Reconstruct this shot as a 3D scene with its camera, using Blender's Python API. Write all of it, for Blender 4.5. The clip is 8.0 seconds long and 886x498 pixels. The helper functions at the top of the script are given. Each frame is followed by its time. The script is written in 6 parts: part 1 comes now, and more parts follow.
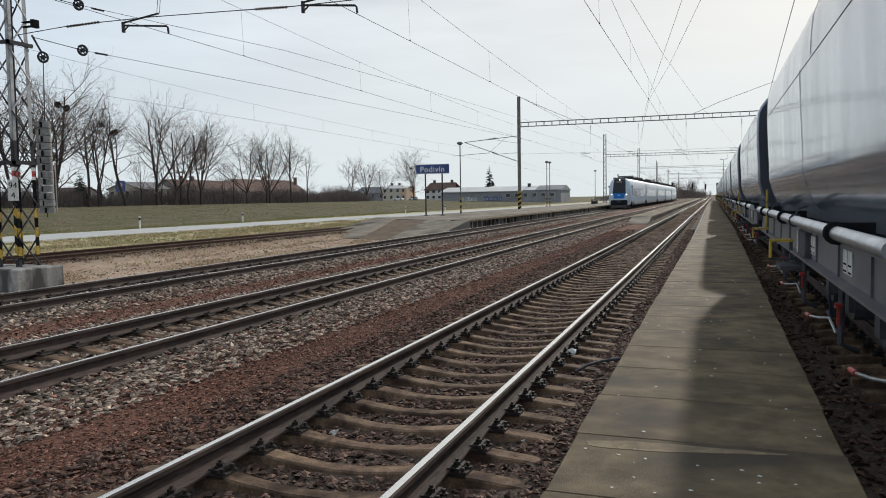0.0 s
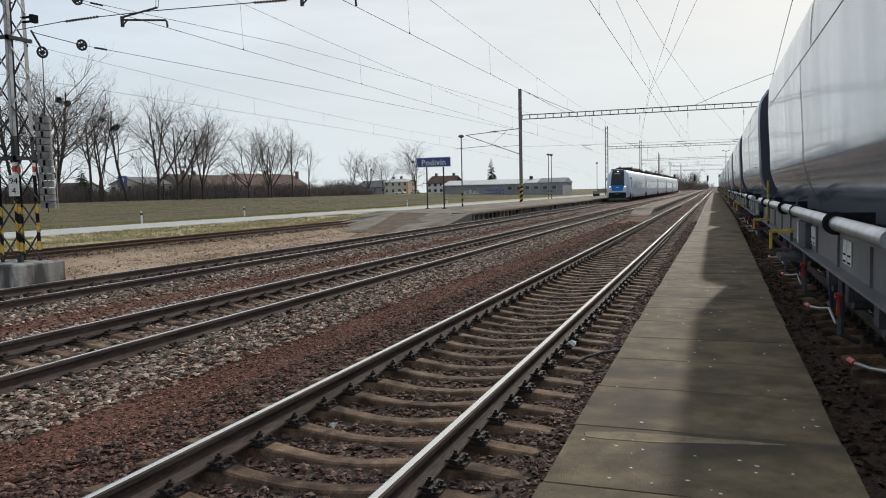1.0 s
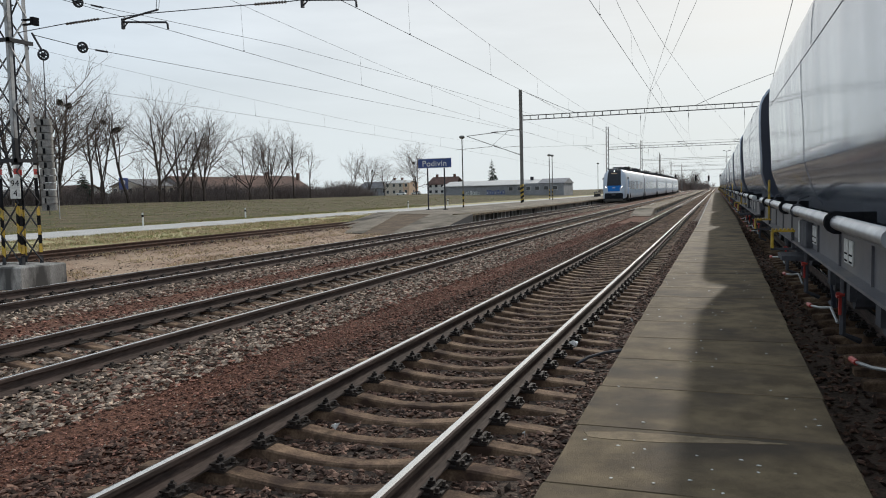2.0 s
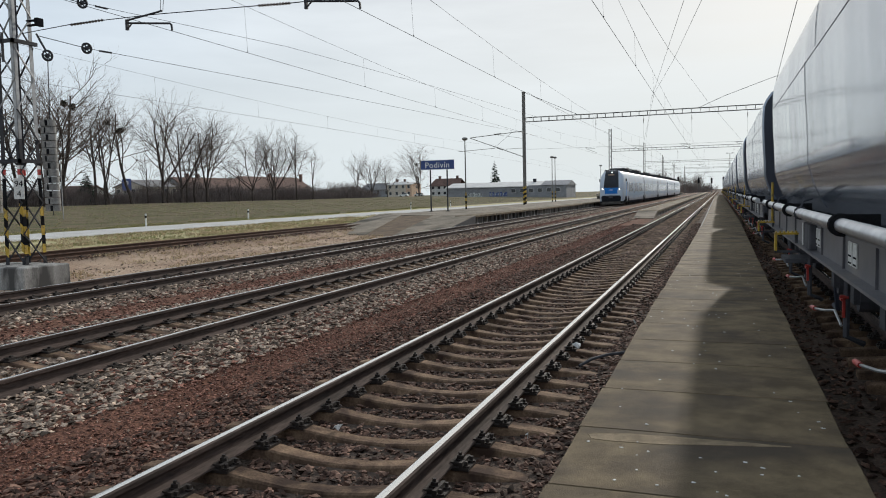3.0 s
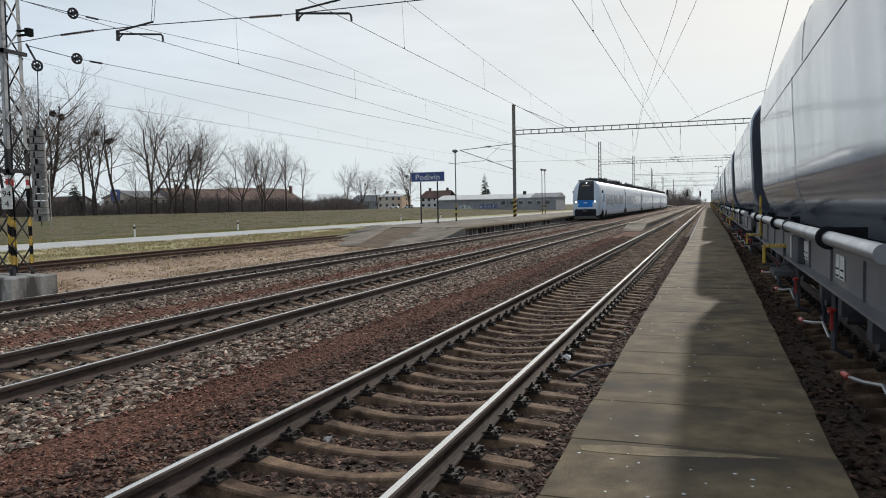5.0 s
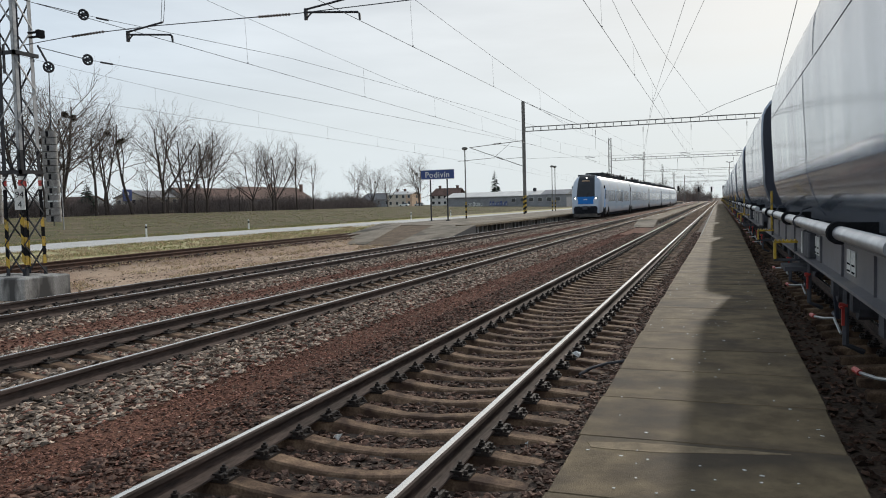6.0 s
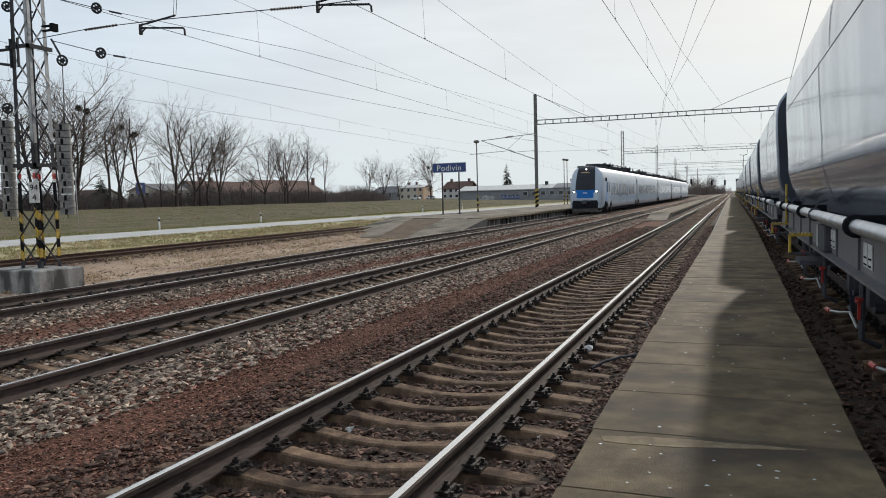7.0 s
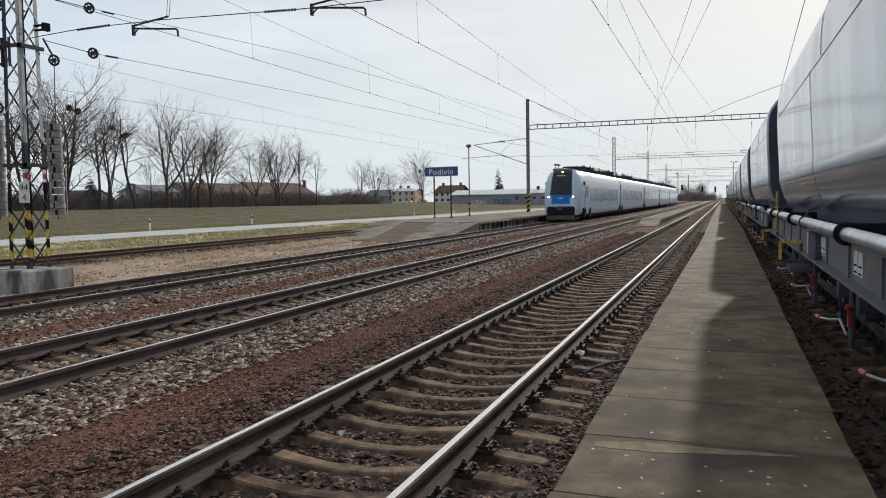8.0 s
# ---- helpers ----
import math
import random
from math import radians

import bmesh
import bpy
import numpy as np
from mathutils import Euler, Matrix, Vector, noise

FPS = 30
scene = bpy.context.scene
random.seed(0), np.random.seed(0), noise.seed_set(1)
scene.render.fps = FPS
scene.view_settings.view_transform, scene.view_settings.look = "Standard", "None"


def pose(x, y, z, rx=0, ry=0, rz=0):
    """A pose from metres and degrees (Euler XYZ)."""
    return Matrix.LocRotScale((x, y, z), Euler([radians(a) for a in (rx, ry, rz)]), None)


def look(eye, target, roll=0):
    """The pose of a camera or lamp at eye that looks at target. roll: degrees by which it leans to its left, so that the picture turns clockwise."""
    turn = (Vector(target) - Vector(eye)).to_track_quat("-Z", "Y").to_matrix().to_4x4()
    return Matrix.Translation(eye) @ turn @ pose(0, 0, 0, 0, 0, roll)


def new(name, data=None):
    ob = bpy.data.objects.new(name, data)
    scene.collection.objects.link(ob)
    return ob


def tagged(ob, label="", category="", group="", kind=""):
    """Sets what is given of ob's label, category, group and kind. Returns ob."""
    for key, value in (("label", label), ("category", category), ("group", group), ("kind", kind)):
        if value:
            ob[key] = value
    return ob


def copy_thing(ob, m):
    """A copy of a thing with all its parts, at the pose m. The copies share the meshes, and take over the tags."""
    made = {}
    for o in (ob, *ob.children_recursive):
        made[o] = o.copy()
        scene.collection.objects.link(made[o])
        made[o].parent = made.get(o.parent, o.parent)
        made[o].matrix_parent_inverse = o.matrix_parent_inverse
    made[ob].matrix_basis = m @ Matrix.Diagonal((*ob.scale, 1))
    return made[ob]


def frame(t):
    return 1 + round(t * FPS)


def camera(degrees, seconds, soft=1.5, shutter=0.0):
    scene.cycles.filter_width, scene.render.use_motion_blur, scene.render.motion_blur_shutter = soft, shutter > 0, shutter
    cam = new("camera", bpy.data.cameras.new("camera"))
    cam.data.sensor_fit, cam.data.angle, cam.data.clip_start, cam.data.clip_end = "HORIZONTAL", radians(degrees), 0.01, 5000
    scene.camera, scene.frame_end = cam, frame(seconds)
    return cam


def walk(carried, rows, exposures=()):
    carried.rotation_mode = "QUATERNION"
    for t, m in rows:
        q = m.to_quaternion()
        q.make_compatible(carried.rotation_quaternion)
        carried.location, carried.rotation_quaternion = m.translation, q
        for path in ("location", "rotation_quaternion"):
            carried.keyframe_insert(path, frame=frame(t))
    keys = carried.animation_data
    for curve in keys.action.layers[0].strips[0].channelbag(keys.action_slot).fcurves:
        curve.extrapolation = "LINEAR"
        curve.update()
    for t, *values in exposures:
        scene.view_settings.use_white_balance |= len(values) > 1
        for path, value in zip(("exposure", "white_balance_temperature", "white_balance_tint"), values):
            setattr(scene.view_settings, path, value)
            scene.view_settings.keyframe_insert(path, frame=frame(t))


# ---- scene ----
cam = camera(60.29, 8.0, soft=1.0)
PATH = [
    (0.0, pose(-0.008, -0.012, 1.619, 86.239, 0.922, 19.387)),
    (0.5, pose(0.008, -0.008, 1.614, 85.958, 1.139, 19.532)),
    (1.0, pose(0.020, 0.005, 1.610, 85.739, 1.261, 19.530)),
    (1.5, pose(0.022, 0.005, 1.608, 85.764, 1.471, 19.482)),
    (3.0, pose(0.014, 0.002, 1.604, 85.947, 1.310, 19.799)),
    (3.5, pose(0.010, 0.008, 1.602, 85.942, 1.269, 19.661)),
    (4.0, pose(0.000, 0.013, 1.601, 86.371, 1.155, 19.338)),
    (4.5, pose(0.001, -0.002, 1.601, 86.831, 1.045, 19.002)),
    (6.0, pose(0.027, -0.012, 1.602, 86.665, 1.493, 19.815)),
    (6.5, pose(0.024, -0.004, 1.597, 86.343, 1.637, 20.513)),
    (7.0, pose(0.016, 0.009, 1.597, 86.186, 1.468, 20.686)),
    (7.5, pose(0.001, 0.014, 1.597, 86.233, 1.125, 20.299)),
    (8.0, pose(0.0, 0.0, 1.600, 86.460, 0.926, 20.050))]
walk(cam, PATH, [(0.0, 0.1), (8.0, 0.1)])

# ---- light: hazy low sun ahead and to the right, thin high cloud ----
SUN_DIR = Vector((0.37, 2.65, 1.0)).normalized()
SUN_EL, SUN_AZ = math.asin(SUN_DIR.z), math.atan2(SUN_DIR.x, SUN_DIR.y)
world = bpy.data.worlds.new("sky")
scene.world = world
world.use_nodes = True


def sky_nodes():
    nt = world.node_tree
    nt.nodes.clear()
    out = nt.nodes.new("ShaderNodeOutputWorld")
    bg = nt.nodes.new("ShaderNodeBackground")
    sky = nt.nodes.new("ShaderNodeTexSky")
    sky.sky_type, sky.sun_disc = "NISHITA", False
    sky.sun_elevation, sky.sun_rotation = SUN_EL, SUN_AZ
    sky.dust_density, sky.air_density, sky.ozone_density = 1.0, 1.0, 2.0
    co = nt.nodes.new("ShaderNodeTexCoord")
    mp = nt.nodes.new("ShaderNodeMapping")
    mp.inputs["Scale"].default_value = (1.0, 1.6, 7.0)
    n = nt.nodes.new("ShaderNodeTexNoise")
    n.inputs["Scale"].default_value, n.inputs["Detail"].default_value, n.inputs["Roughness"].default_value = 1.7, 6.0, 0.55
    rng = nt.nodes.new("ShaderNodeMapRange")
    rng.inputs["From Min"].default_value, rng.inputs["From Max"].default_value = 0.36, 0.66
    rng.inputs["To Min"].default_value, rng.inputs["To Max"].default_value = 0.74, 0.98
    scale = nt.nodes.new("ShaderNodeVectorMath")
    scale.operation = "SCALE"
    scale.inputs["Scale"].default_value = SKY_GAIN
    mix = nt.nodes.new("ShaderNodeMix")
    mix.data_type = "RGBA"
    # cloud colour: brighter towards the sun
    dot = nt.nodes.new("ShaderNodeVectorMath")
    dot.operation = "DOT_PRODUCT"
    dot.inputs[1].default_value = SUN_DIR
    glow = nt.nodes.new("ShaderNodeMapRange")
    glow.inputs["From Min"].default_value, glow.inputs["From Max"].default_value = 0.5, 0.98
    ccol = nt.nodes.new("ShaderNodeMix")
    ccol.data_type = "RGBA"
    ccol.inputs["A"].default_value = (0.65, 0.765, 0.885, 1)
    ccol.inputs["B"].default_value = (0.88, 0.905, 0.91, 1)
    L = nt.links.new
    L(co.outputs["Generated"], mp.inputs["Vector"])
    L(mp.outputs["Vector"], n.inputs["Vector"])
    L(n.outputs["Fac"], rng.inputs["Value"])
    L(co.outputs["Generated"], dot.inputs[0])
    L(dot.outputs["Value"], glow.inputs["Value"])
    L(glow.outputs["Result"], ccol.inputs["Factor"])
    L(sky.outputs["Color"], scale.inputs[0])
    # the veil thins towards the zenith
    sep = nt.nodes.new("ShaderNodeSeparateXYZ")
    L(co.outputs["Generated"], sep.inputs[0])
    high = nt.nodes.new("ShaderNodeMapRange")
    high.inputs["From Min"].default_value, high.inputs["From Max"].default_value = 0.3, 1.0
    high.inputs["To Min"].default_value, high.inputs["To Max"].default_value = 1.0, 0.85
    L(sep.outputs["Z"], high.inputs["Value"])
    veil = nt.nodes.new("ShaderNodeMath")
    veil.operation = "MULTIPLY"
    L(rng.outputs["Result"], veil.inputs[0])
    L(high.outputs["Result"], veil.inputs[1])
    L(veil.outputs[0], mix.inputs["Factor"])
    L(scale.outputs["Vector"], mix.inputs["A"])
    L(ccol.outputs["Result"], mix.inputs["B"])
    # pale blue-green haze low over the horizon
    haze = nt.nodes.new("ShaderNodeMix")
    haze.data_type = "RGBA"
    haze.inputs["B"].default_value = (0.70, 0.765, 0.785, 1)
    low = nt.nodes.new("ShaderNodeMapRange")
    low.interpolation_type = "SMOOTHSTEP"
    low.inputs["From Min"].default_value, low.inputs["From Max"].default_value = 0.0, 0.24
    low.inputs["To Min"].default_value, low.inputs["To Max"].default_value = 0.85, 0.0
    L(sep.outputs["Z"], low.inputs["Value"])
    L(low.outputs["Result"], haze.inputs["Factor"])
    L(mix.outputs["Result"], haze.inputs["A"])
    L(haze.outputs["Result"], bg.inputs["Color"])
    bg.inputs["Strength"].default_value = SKY_STRENGTH
    L(bg.outputs["Background"], out.inputs["Surface"])


SKY_GAIN, SKY_STRENGTH = 0.035, 0.97
sky_nodes()
sun = new("sun", bpy.data.lights.new("sun", "SUN"))
sun.data.energy, sun.data.angle, sun.data.color = 2.8, radians(0.8), (1.0, 0.94, 0.85)
sun.matrix_world = look(SUN_DIR * 50, (0, 0, 0))

# ---- materials ----


def mat(name, c1, c2=None, scale=3.0, rough=0.8, metal=0.0, bump=0.0, fine=60.0, coat=0.0, vary=0.0, stain=None, stain_scale=0.8,
        stain_at=(0.52, 0.66), island=False, stretch=(1, 1, 1), rough2=None, spec=None):
    """A surface with two scales of mottling, an optional stain colour, fine relief, and a shift of brightness from piece to piece."""
    m = bpy.data.materials.new(name)
    m.use_nodes = True
    nt = m.node_tree
    b = nt.nodes["Principled BSDF"]
    L = nt.links.new
    c2 = c2 or tuple(v * 0.75 for v in c1)
    co = nt.nodes.new("ShaderNodeTexCoord")
    info = nt.nodes.new("ShaderNodeObjectInfo")
    off = nt.nodes.new("ShaderNodeMath")
    off.operation = "MULTIPLY"
    off.inputs[1].default_value = 37.0
    L(info.outputs["Random"], off.inputs[0])
    add = nt.nodes.new("ShaderNodeVectorMath")
    add.operation = "ADD"
    L(co.outputs["Object"], add.inputs[0])
    L(off.outputs[0], add.inputs[1])
    mp = nt.nodes.new("ShaderNodeMapping")
    mp.inputs["Scale"].default_value = stretch
    L(add.outputs[0], mp.inputs["Vector"])
    n1 = nt.nodes.new("ShaderNodeTexNoise")
    n1.inputs["Scale"].default_value, n1.inputs["Detail"].default_value, n1.inputs["Roughness"].default_value = scale, 6.0, 0.62
    n2 = nt.nodes.new("ShaderNodeTexNoise")
    n2.inputs["Scale"].default_value, n2.inputs["Detail"].default_value = fine, 3.0
    for n in (n1, n2):
        L(mp.outputs["Vector"], n.inputs["Vector"])
    avg = nt.nodes.new("ShaderNodeMix")
    avg.inputs["Factor"].default_value = 0.4
    L(n1.outputs["Fac"], avg.inputs["A"])
    L(n2.outputs["Fac"], avg.inputs["B"])
    rng = nt.nodes.new("ShaderNodeMapRange")
    rng.inputs["From Min"].default_value, rng.inputs["From Max"].default_value = 0.38, 0.62
    L(n1.outputs["Fac"], rng.inputs["Value"])
    mix = nt.nodes.new("ShaderNodeMix")
    mix.data_type = "RGBA"
    mix.inputs["A"].default_value, mix.inputs["B"].default_value = (*c1, 1), (*c2, 1)
    L(rng.outputs["Result"], mix.inputs["Factor"])
    grain = nt.nodes.new("ShaderNodeMapRange")
    grain.inputs["From Min"].default_value, grain.inputs["From Max"].default_value = 0.3, 0.7
    grain.inputs["To Min"].default_value, grain.inputs["To Max"].default_value = 0.72, 1.28
    L(n2.outputs["Fac"], grain.inputs["Value"])
    gr = nt.nodes.new("ShaderNodeVectorMath")
    gr.operation = "SCALE"
    L(mix.outputs["Result"], gr.inputs[0])
    L(grain.outputs["Result"], gr.inputs["Scale"])
    col = gr.outputs["Vector"] if rough > 0.7 else mix.outputs["Result"]
    if stain:
        n3 = nt.nodes.new("ShaderNodeTexNoise")
        n3.inputs["Scale"].default_value, n3.inputs["Detail"].default_value = stain_scale, 5.0
        L(mp.outputs["Vector"], n3.inputs["Vector"])
        r3 = nt.nodes.new("ShaderNodeMapRange")
        r3.inputs["From Min"].default_value, r3.inputs["From Max"].default_value = stain_at
        L(n3.outputs["Fac"], r3.inputs["Value"])
        m3 = nt.nodes.new("ShaderNodeMix")
        m3.data_type = "RGBA"
        m3.inputs["B"].default_value = (*stain, 1)
        L(r3.outputs["Result"], m3.inputs["Factor"])
        L(col, m3.inputs["A"])
        col = m3.outputs["Result"]
    if vary:
        hsv = nt.nodes.new("ShaderNodeHueSaturation")
        vr = nt.nodes.new("ShaderNodeMapRange")
        vr.inputs["To Min"].default_value, vr.inputs["To Max"].default_value = 1 - vary, 1 + vary
        if island:
            geo = nt.nodes.new("ShaderNodeNewGeometry")
            L(geo.outputs["Random Per Island"], vr.inputs["Value"])
        else:
            L(info.outputs["Random"], vr.inputs["Value"])
        L(vr.outputs["Result"], hsv.inputs["Value"])
        L(col, hsv.inputs["Color"])
        col = hsv.outputs["Color"]
    L(col, b.inputs["Base Color"])
    b.inputs["Roughness"].default_value, b.inputs["Metallic"].default_value = rough, metal
    b.inputs["Specular IOR Level"].default_value = spec if spec is not None else 0.12 if rough >= 0.7 else 0.5
    if rough2 is not None:
        rr = nt.nodes.new("ShaderNodeMapRange")
        rr.inputs["From Min"].default_value, rr.inputs["From Max"].default_value = 0.35, 0.65
        rr.inputs["To Min"].default_value, rr.inputs["To Max"].default_value = rough, rough2
        L(n1.outputs["Fac"], rr.inputs["Value"])
        L(rr.outputs["Result"], b.inputs["Roughness"])
    b.inputs["Coat Weight"].default_value = coat
    b.inputs["Coat Roughness"].default_value = 0.08
    if bump:
        bp = nt.nodes.new("ShaderNodeBump")
        bp.inputs["Strength"].default_value, bp.inputs["Distance"].default_value = min(bump, 1.0), 0.02
        L(avg.outputs["Result"], bp.inputs["Height"])
        L(bp.outputs["Normal"], b.inputs["Normal"])
    return m


def glow(name, color, strength):
    m = bpy.data.materials.new(name)
    m.use_nodes = True
    b = m.node_tree.nodes["Principled BSDF"]
    b.inputs["Base Color"].default_value = (*color, 1)
    b.inputs["Emission Color"].default_value = (*color, 1)
    b.inputs["Emission Strength"].default_value = strength
    return m


M = {}
M["slab"] = mat("slab_concrete", (0.19, 0.142, 0.086), (0.102, 0.077, 0.048), 3.2, 0.85, bump=0.5, fine=190, vary=0.05,
                stain=(0.07, 0.055, 0.041), stain_scale=1.8, stain_at=(0.46, 0.68))
M["sleeper"] = mat("sleeper_concrete", (0.235, 0.155, 0.1), (0.115, 0.073, 0.05), 5, 0.9, bump=0.6, fine=55, vary=0.22,
                   stain=(0.06, 0.037, 0.027), stain_scale=4.5, stain_at=(0.46, 0.64))
M["concrete"] = mat("weathered_concrete", (0.36, 0.35, 0.33), (0.23, 0.222, 0.21), 2.5, 0.9, bump=0.3, stain=(0.08, 0.077, 0.074), stain_scale=2.2, stain_at=(0.48, 0.6), stretch=(1, 1, 0.3))
M["rail"] = mat("rusty_rail_side", (0.115, 0.084, 0.072), (0.065, 0.05, 0.044), 6, 0.85, bump=0.3, stretch=(1, 0.15, 1))
M["rail_head"] = mat("polished_steel", (0.84, 0.8, 0.75), (0.74, 0.7, 0.65), 4, 0.16, 1.0, stretch=(1, 0.05, 1), rough2=0.28)
M["rail_dull"] = mat("rusted_steel", (0.12, 0.07, 0.05), (0.08, 0.05, 0.038), 6, 0.7, 0.2)
M["clip"] = mat("greasy_iron", (0.04, 0.03, 0.025), (0.025, 0.02, 0.018), 20, 0.6, 0.3, bump=0.4)
M["stone_grey"] = mat("ballast_stone", (0.41, 0.318, 0.245), (0.175, 0.128, 0.098), 9, 0.85, bump=0.3, vary=0.85, island=True)
M["stone_brown"] = mat("rusty_gravel", (0.265, 0.128, 0.092), (0.125, 0.064, 0.048), 12, 0.85, vary=0.8, island=True)
M["stone_dark"] = mat("dark_brown_ballast", (0.155, 0.09, 0.065), (0.075, 0.047, 0.037), 12, 0.8, vary=0.8, island=True)
M["galv"] = mat("galvanised_steel", (0.36, 0.36, 0.36), (0.25, 0.25, 0.25), 6, 0.5, 0.5, vary=0.05)
# doubles as painted shade on platform wall, ramp side and mast
M["dark_steel_and_shade"] = mat("dark_paint_and_shade", (0.045, 0.045, 0.05), (0.03, 0.03, 0.034), 6, 0.65, 0.0, spec=0.2)
M["mast_grey"] = mat("grey_mast_paint", (0.2, 0.19, 0.178), (0.125, 0.118, 0.11), 4, 0.8, spec=0.05)
M["yellow"] = mat("yellow_paint", (0.55, 0.36, 0.03), (0.42, 0.27, 0.03), 8, 0.55, stain=(0.12, 0.09, 0.04), stain_scale=6)
M["black"] = mat("black_paint", (0.022, 0.022, 0.024), (0.014, 0.014, 0.015), 8, 0.9, spec=0.0)
M["red"] = mat("red_paint", (0.5, 0.04, 0.03), (0.4, 0.03, 0.025), 8, 0.5)
M["white"] = mat("white_paint", (0.75, 0.75, 0.73), (0.62, 0.62, 0.6), 8, 0.55)
M["plate"] = mat("plate_white", (0.66, 0.66, 0.63), (0.5, 0.5, 0.48), 20, 0.5)
M["wire"] = mat("wire_copper", (0.07, 0.07, 0.078), (0.05, 0.05, 0.056), 5, 0.75)
M["insul"] = mat("insulator_brown", (0.05, 0.03, 0.025), None, 5, 0.3)
M["weight"] = mat("cast_weight", (0.28, 0.272, 0.255), (0.18, 0.175, 0.165), 8, 0.85, bump=0.3, vary=0.15)
M["bark"] = mat("bare_bark", (0.1, 0.08, 0.07), (0.055, 0.044, 0.039), 3, 0.9, bump=0.3, spec=0.05)
M["twig"] = mat("twigs", (0.185, 0.15, 0.13), (0.125, 0.1, 0.088), 3, 0.9, spec=0.05)
M["bush"] = mat("scrub_twigs", (0.215, 0.175, 0.16), (0.14, 0.115, 0.105), 1, 0.95, vary=0.4, island=True)
M["needle"] = mat("fir_needles", (0.045, 0.062, 0.045), (0.028, 0.042, 0.03), 3, 0.9, vary=0.3, island=True)
M["mistletoe"] = mat("mistletoe", (0.04, 0.042, 0.025), (0.025, 0.026, 0.018), 6, 0.9)
M["asphalt"] = mat("pale_asphalt", (0.5, 0.485, 0.465), (0.41, 0.395, 0.375), 0.6, 0.85, bump=0.2, fine=12)
M["roof_red"] = mat("clay_roof", (0.16, 0.1, 0.082), (0.11, 0.07, 0.058), 0.6, 0.85, fine=8)
M["roof_grey"] = mat("grey_roof", (0.23, 0.22, 0.22), (0.17, 0.165, 0.165), 0.6, 0.8)
M["roof_pale"] = mat("pale_sheet_roof", (0.62, 0.6, 0.57), (0.52, 0.5, 0.48), 0.4, 0.6)
M["plaster"] = mat("pale_plaster", (0.55, 0.48, 0.4), (0.47, 0.41, 0.34), 0.5, 0.9)
M["plaster_grey"] = mat("grey_plaster", (0.27, 0.27, 0.28), (0.21, 0.21, 0.22), 0.5, 0.9)
M["plaster_ochre"] = mat("peach_plaster", (0.58, 0.41, 0.29), (0.5, 0.35, 0.25), 0.5, 0.9)
M["plaster_white"] = mat("white_plaster", (0.6, 0.58, 0.55), (0.5, 0.48, 0.46), 0.5, 0.9)
M["glass_dark"] = mat("window_glass", (0.03, 0.035, 0.04), (0.02, 0.022, 0.025), 1, 0.08, coat=0.3)
M["sign_blue"] = mat("sign_blue", (0.02, 0.05, 0.2), (0.018, 0.045, 0.17), 3, 0.35)
M["wagon"] = mat("wagon_paint", (0.26, 0.305, 0.375), (0.22, 0.26, 0.325), 1.2, 0.18, 0.55, coat=0.5, rough2=0.27, fine=14,
                 stain=(0.31, 0.345, 0.4), stain_scale=0.5, stain_at=(0.5, 0.8), stretch=(1, 1, 0.22))
M["wagon_seam"] = mat("wagon_weld", (0.16, 0.18, 0.215), (0.12, 0.135, 0.165), 8, 0.4, 0.4)
M["wagon_sill"] = mat("wagon_frame_paint", (0.12, 0.118, 0.13), (0.085, 0.084, 0.096), 3, 0.45, bump=0.15, stain=(0.17, 0.15, 0.135), stain_scale=1.4, stain_at=(0.52, 0.75))
M["wagon_dark"] = mat("wagon_dark_navy", (0.024, 0.029, 0.045), (0.017, 0.02, 0.033), 2, 0.6)
M["under"] = mat("bogie_iron", (0.085, 0.085, 0.095), (0.055, 0.055, 0.062), 6, 0.7, bump=0.3)
M["pipe"] = mat("bare_steel_pipe", (0.5, 0.52, 0.55), (0.42, 0.43, 0.46), 3, 0.3, 0.85, rough2=0.45)
M["t_white"] = mat("train_white", (0.44, 0.49, 0.56), (0.385, 0.435, 0.5), 0.8, 0.42, coat=0.12, stain=(0.4, 0.41, 0.42), stain_scale=0.5)
M["t_blue"] = mat("train_blue", (0.008, 0.15, 0.47), (0.007, 0.13, 0.41), 1, 0.45, spec=0.2)
M["t_pale"] = mat("train_pale_blue", (0.3, 0.42, 0.56), (0.38, 0.46, 0.55), 0.3, 0.35, coat=0.3)
M["t_cab"] = mat("train_cab_blue", (0.09, 0.3, 0.62), (0.075, 0.26, 0.54), 1, 0.4)
M["t_glass"] = mat("train_glass", (0.02, 0.022, 0.028), (0.014, 0.016, 0.02), 1, 0.08, spec=0.3)
# pale blue and beige put the sky's reflection into the pane colour
M["t_sky_glass"] = mat("train_glass_with_sky", (0.33, 0.39, 0.46), (0.37, 0.365, 0.36), 0.35, 0.2, coat=0.5)
M["t_dark"] = mat("train_skirt", (0.026, 0.027, 0.032), (0.018, 0.019, 0.022), 2, 0.95, spec=0.0)
M["t_roof"] = mat("train_roof_gear", (0.05, 0.052, 0.055), (0.028, 0.03, 0.032), 2, 0.9, vary=0.5, spec=0.0)
M["lamp_on"] = glow("headlight", (1.0, 0.97, 0.9), 3.0)
M["red_plastic"] = mat("red_plastic", (0.42, 0.04, 0.03), (0.3, 0.03, 0.025), 8, 0.4)
M["paper"] = mat("litter_paper", (0.75, 0.75, 0.73), (0.6, 0.6, 0.58), 20, 0.8)
M["grass"] = mat("grass_blades", (0.24, 0.245, 0.1), (0.36, 0.3, 0.16), 0.6, 0.9, vary=0.35, island=True)
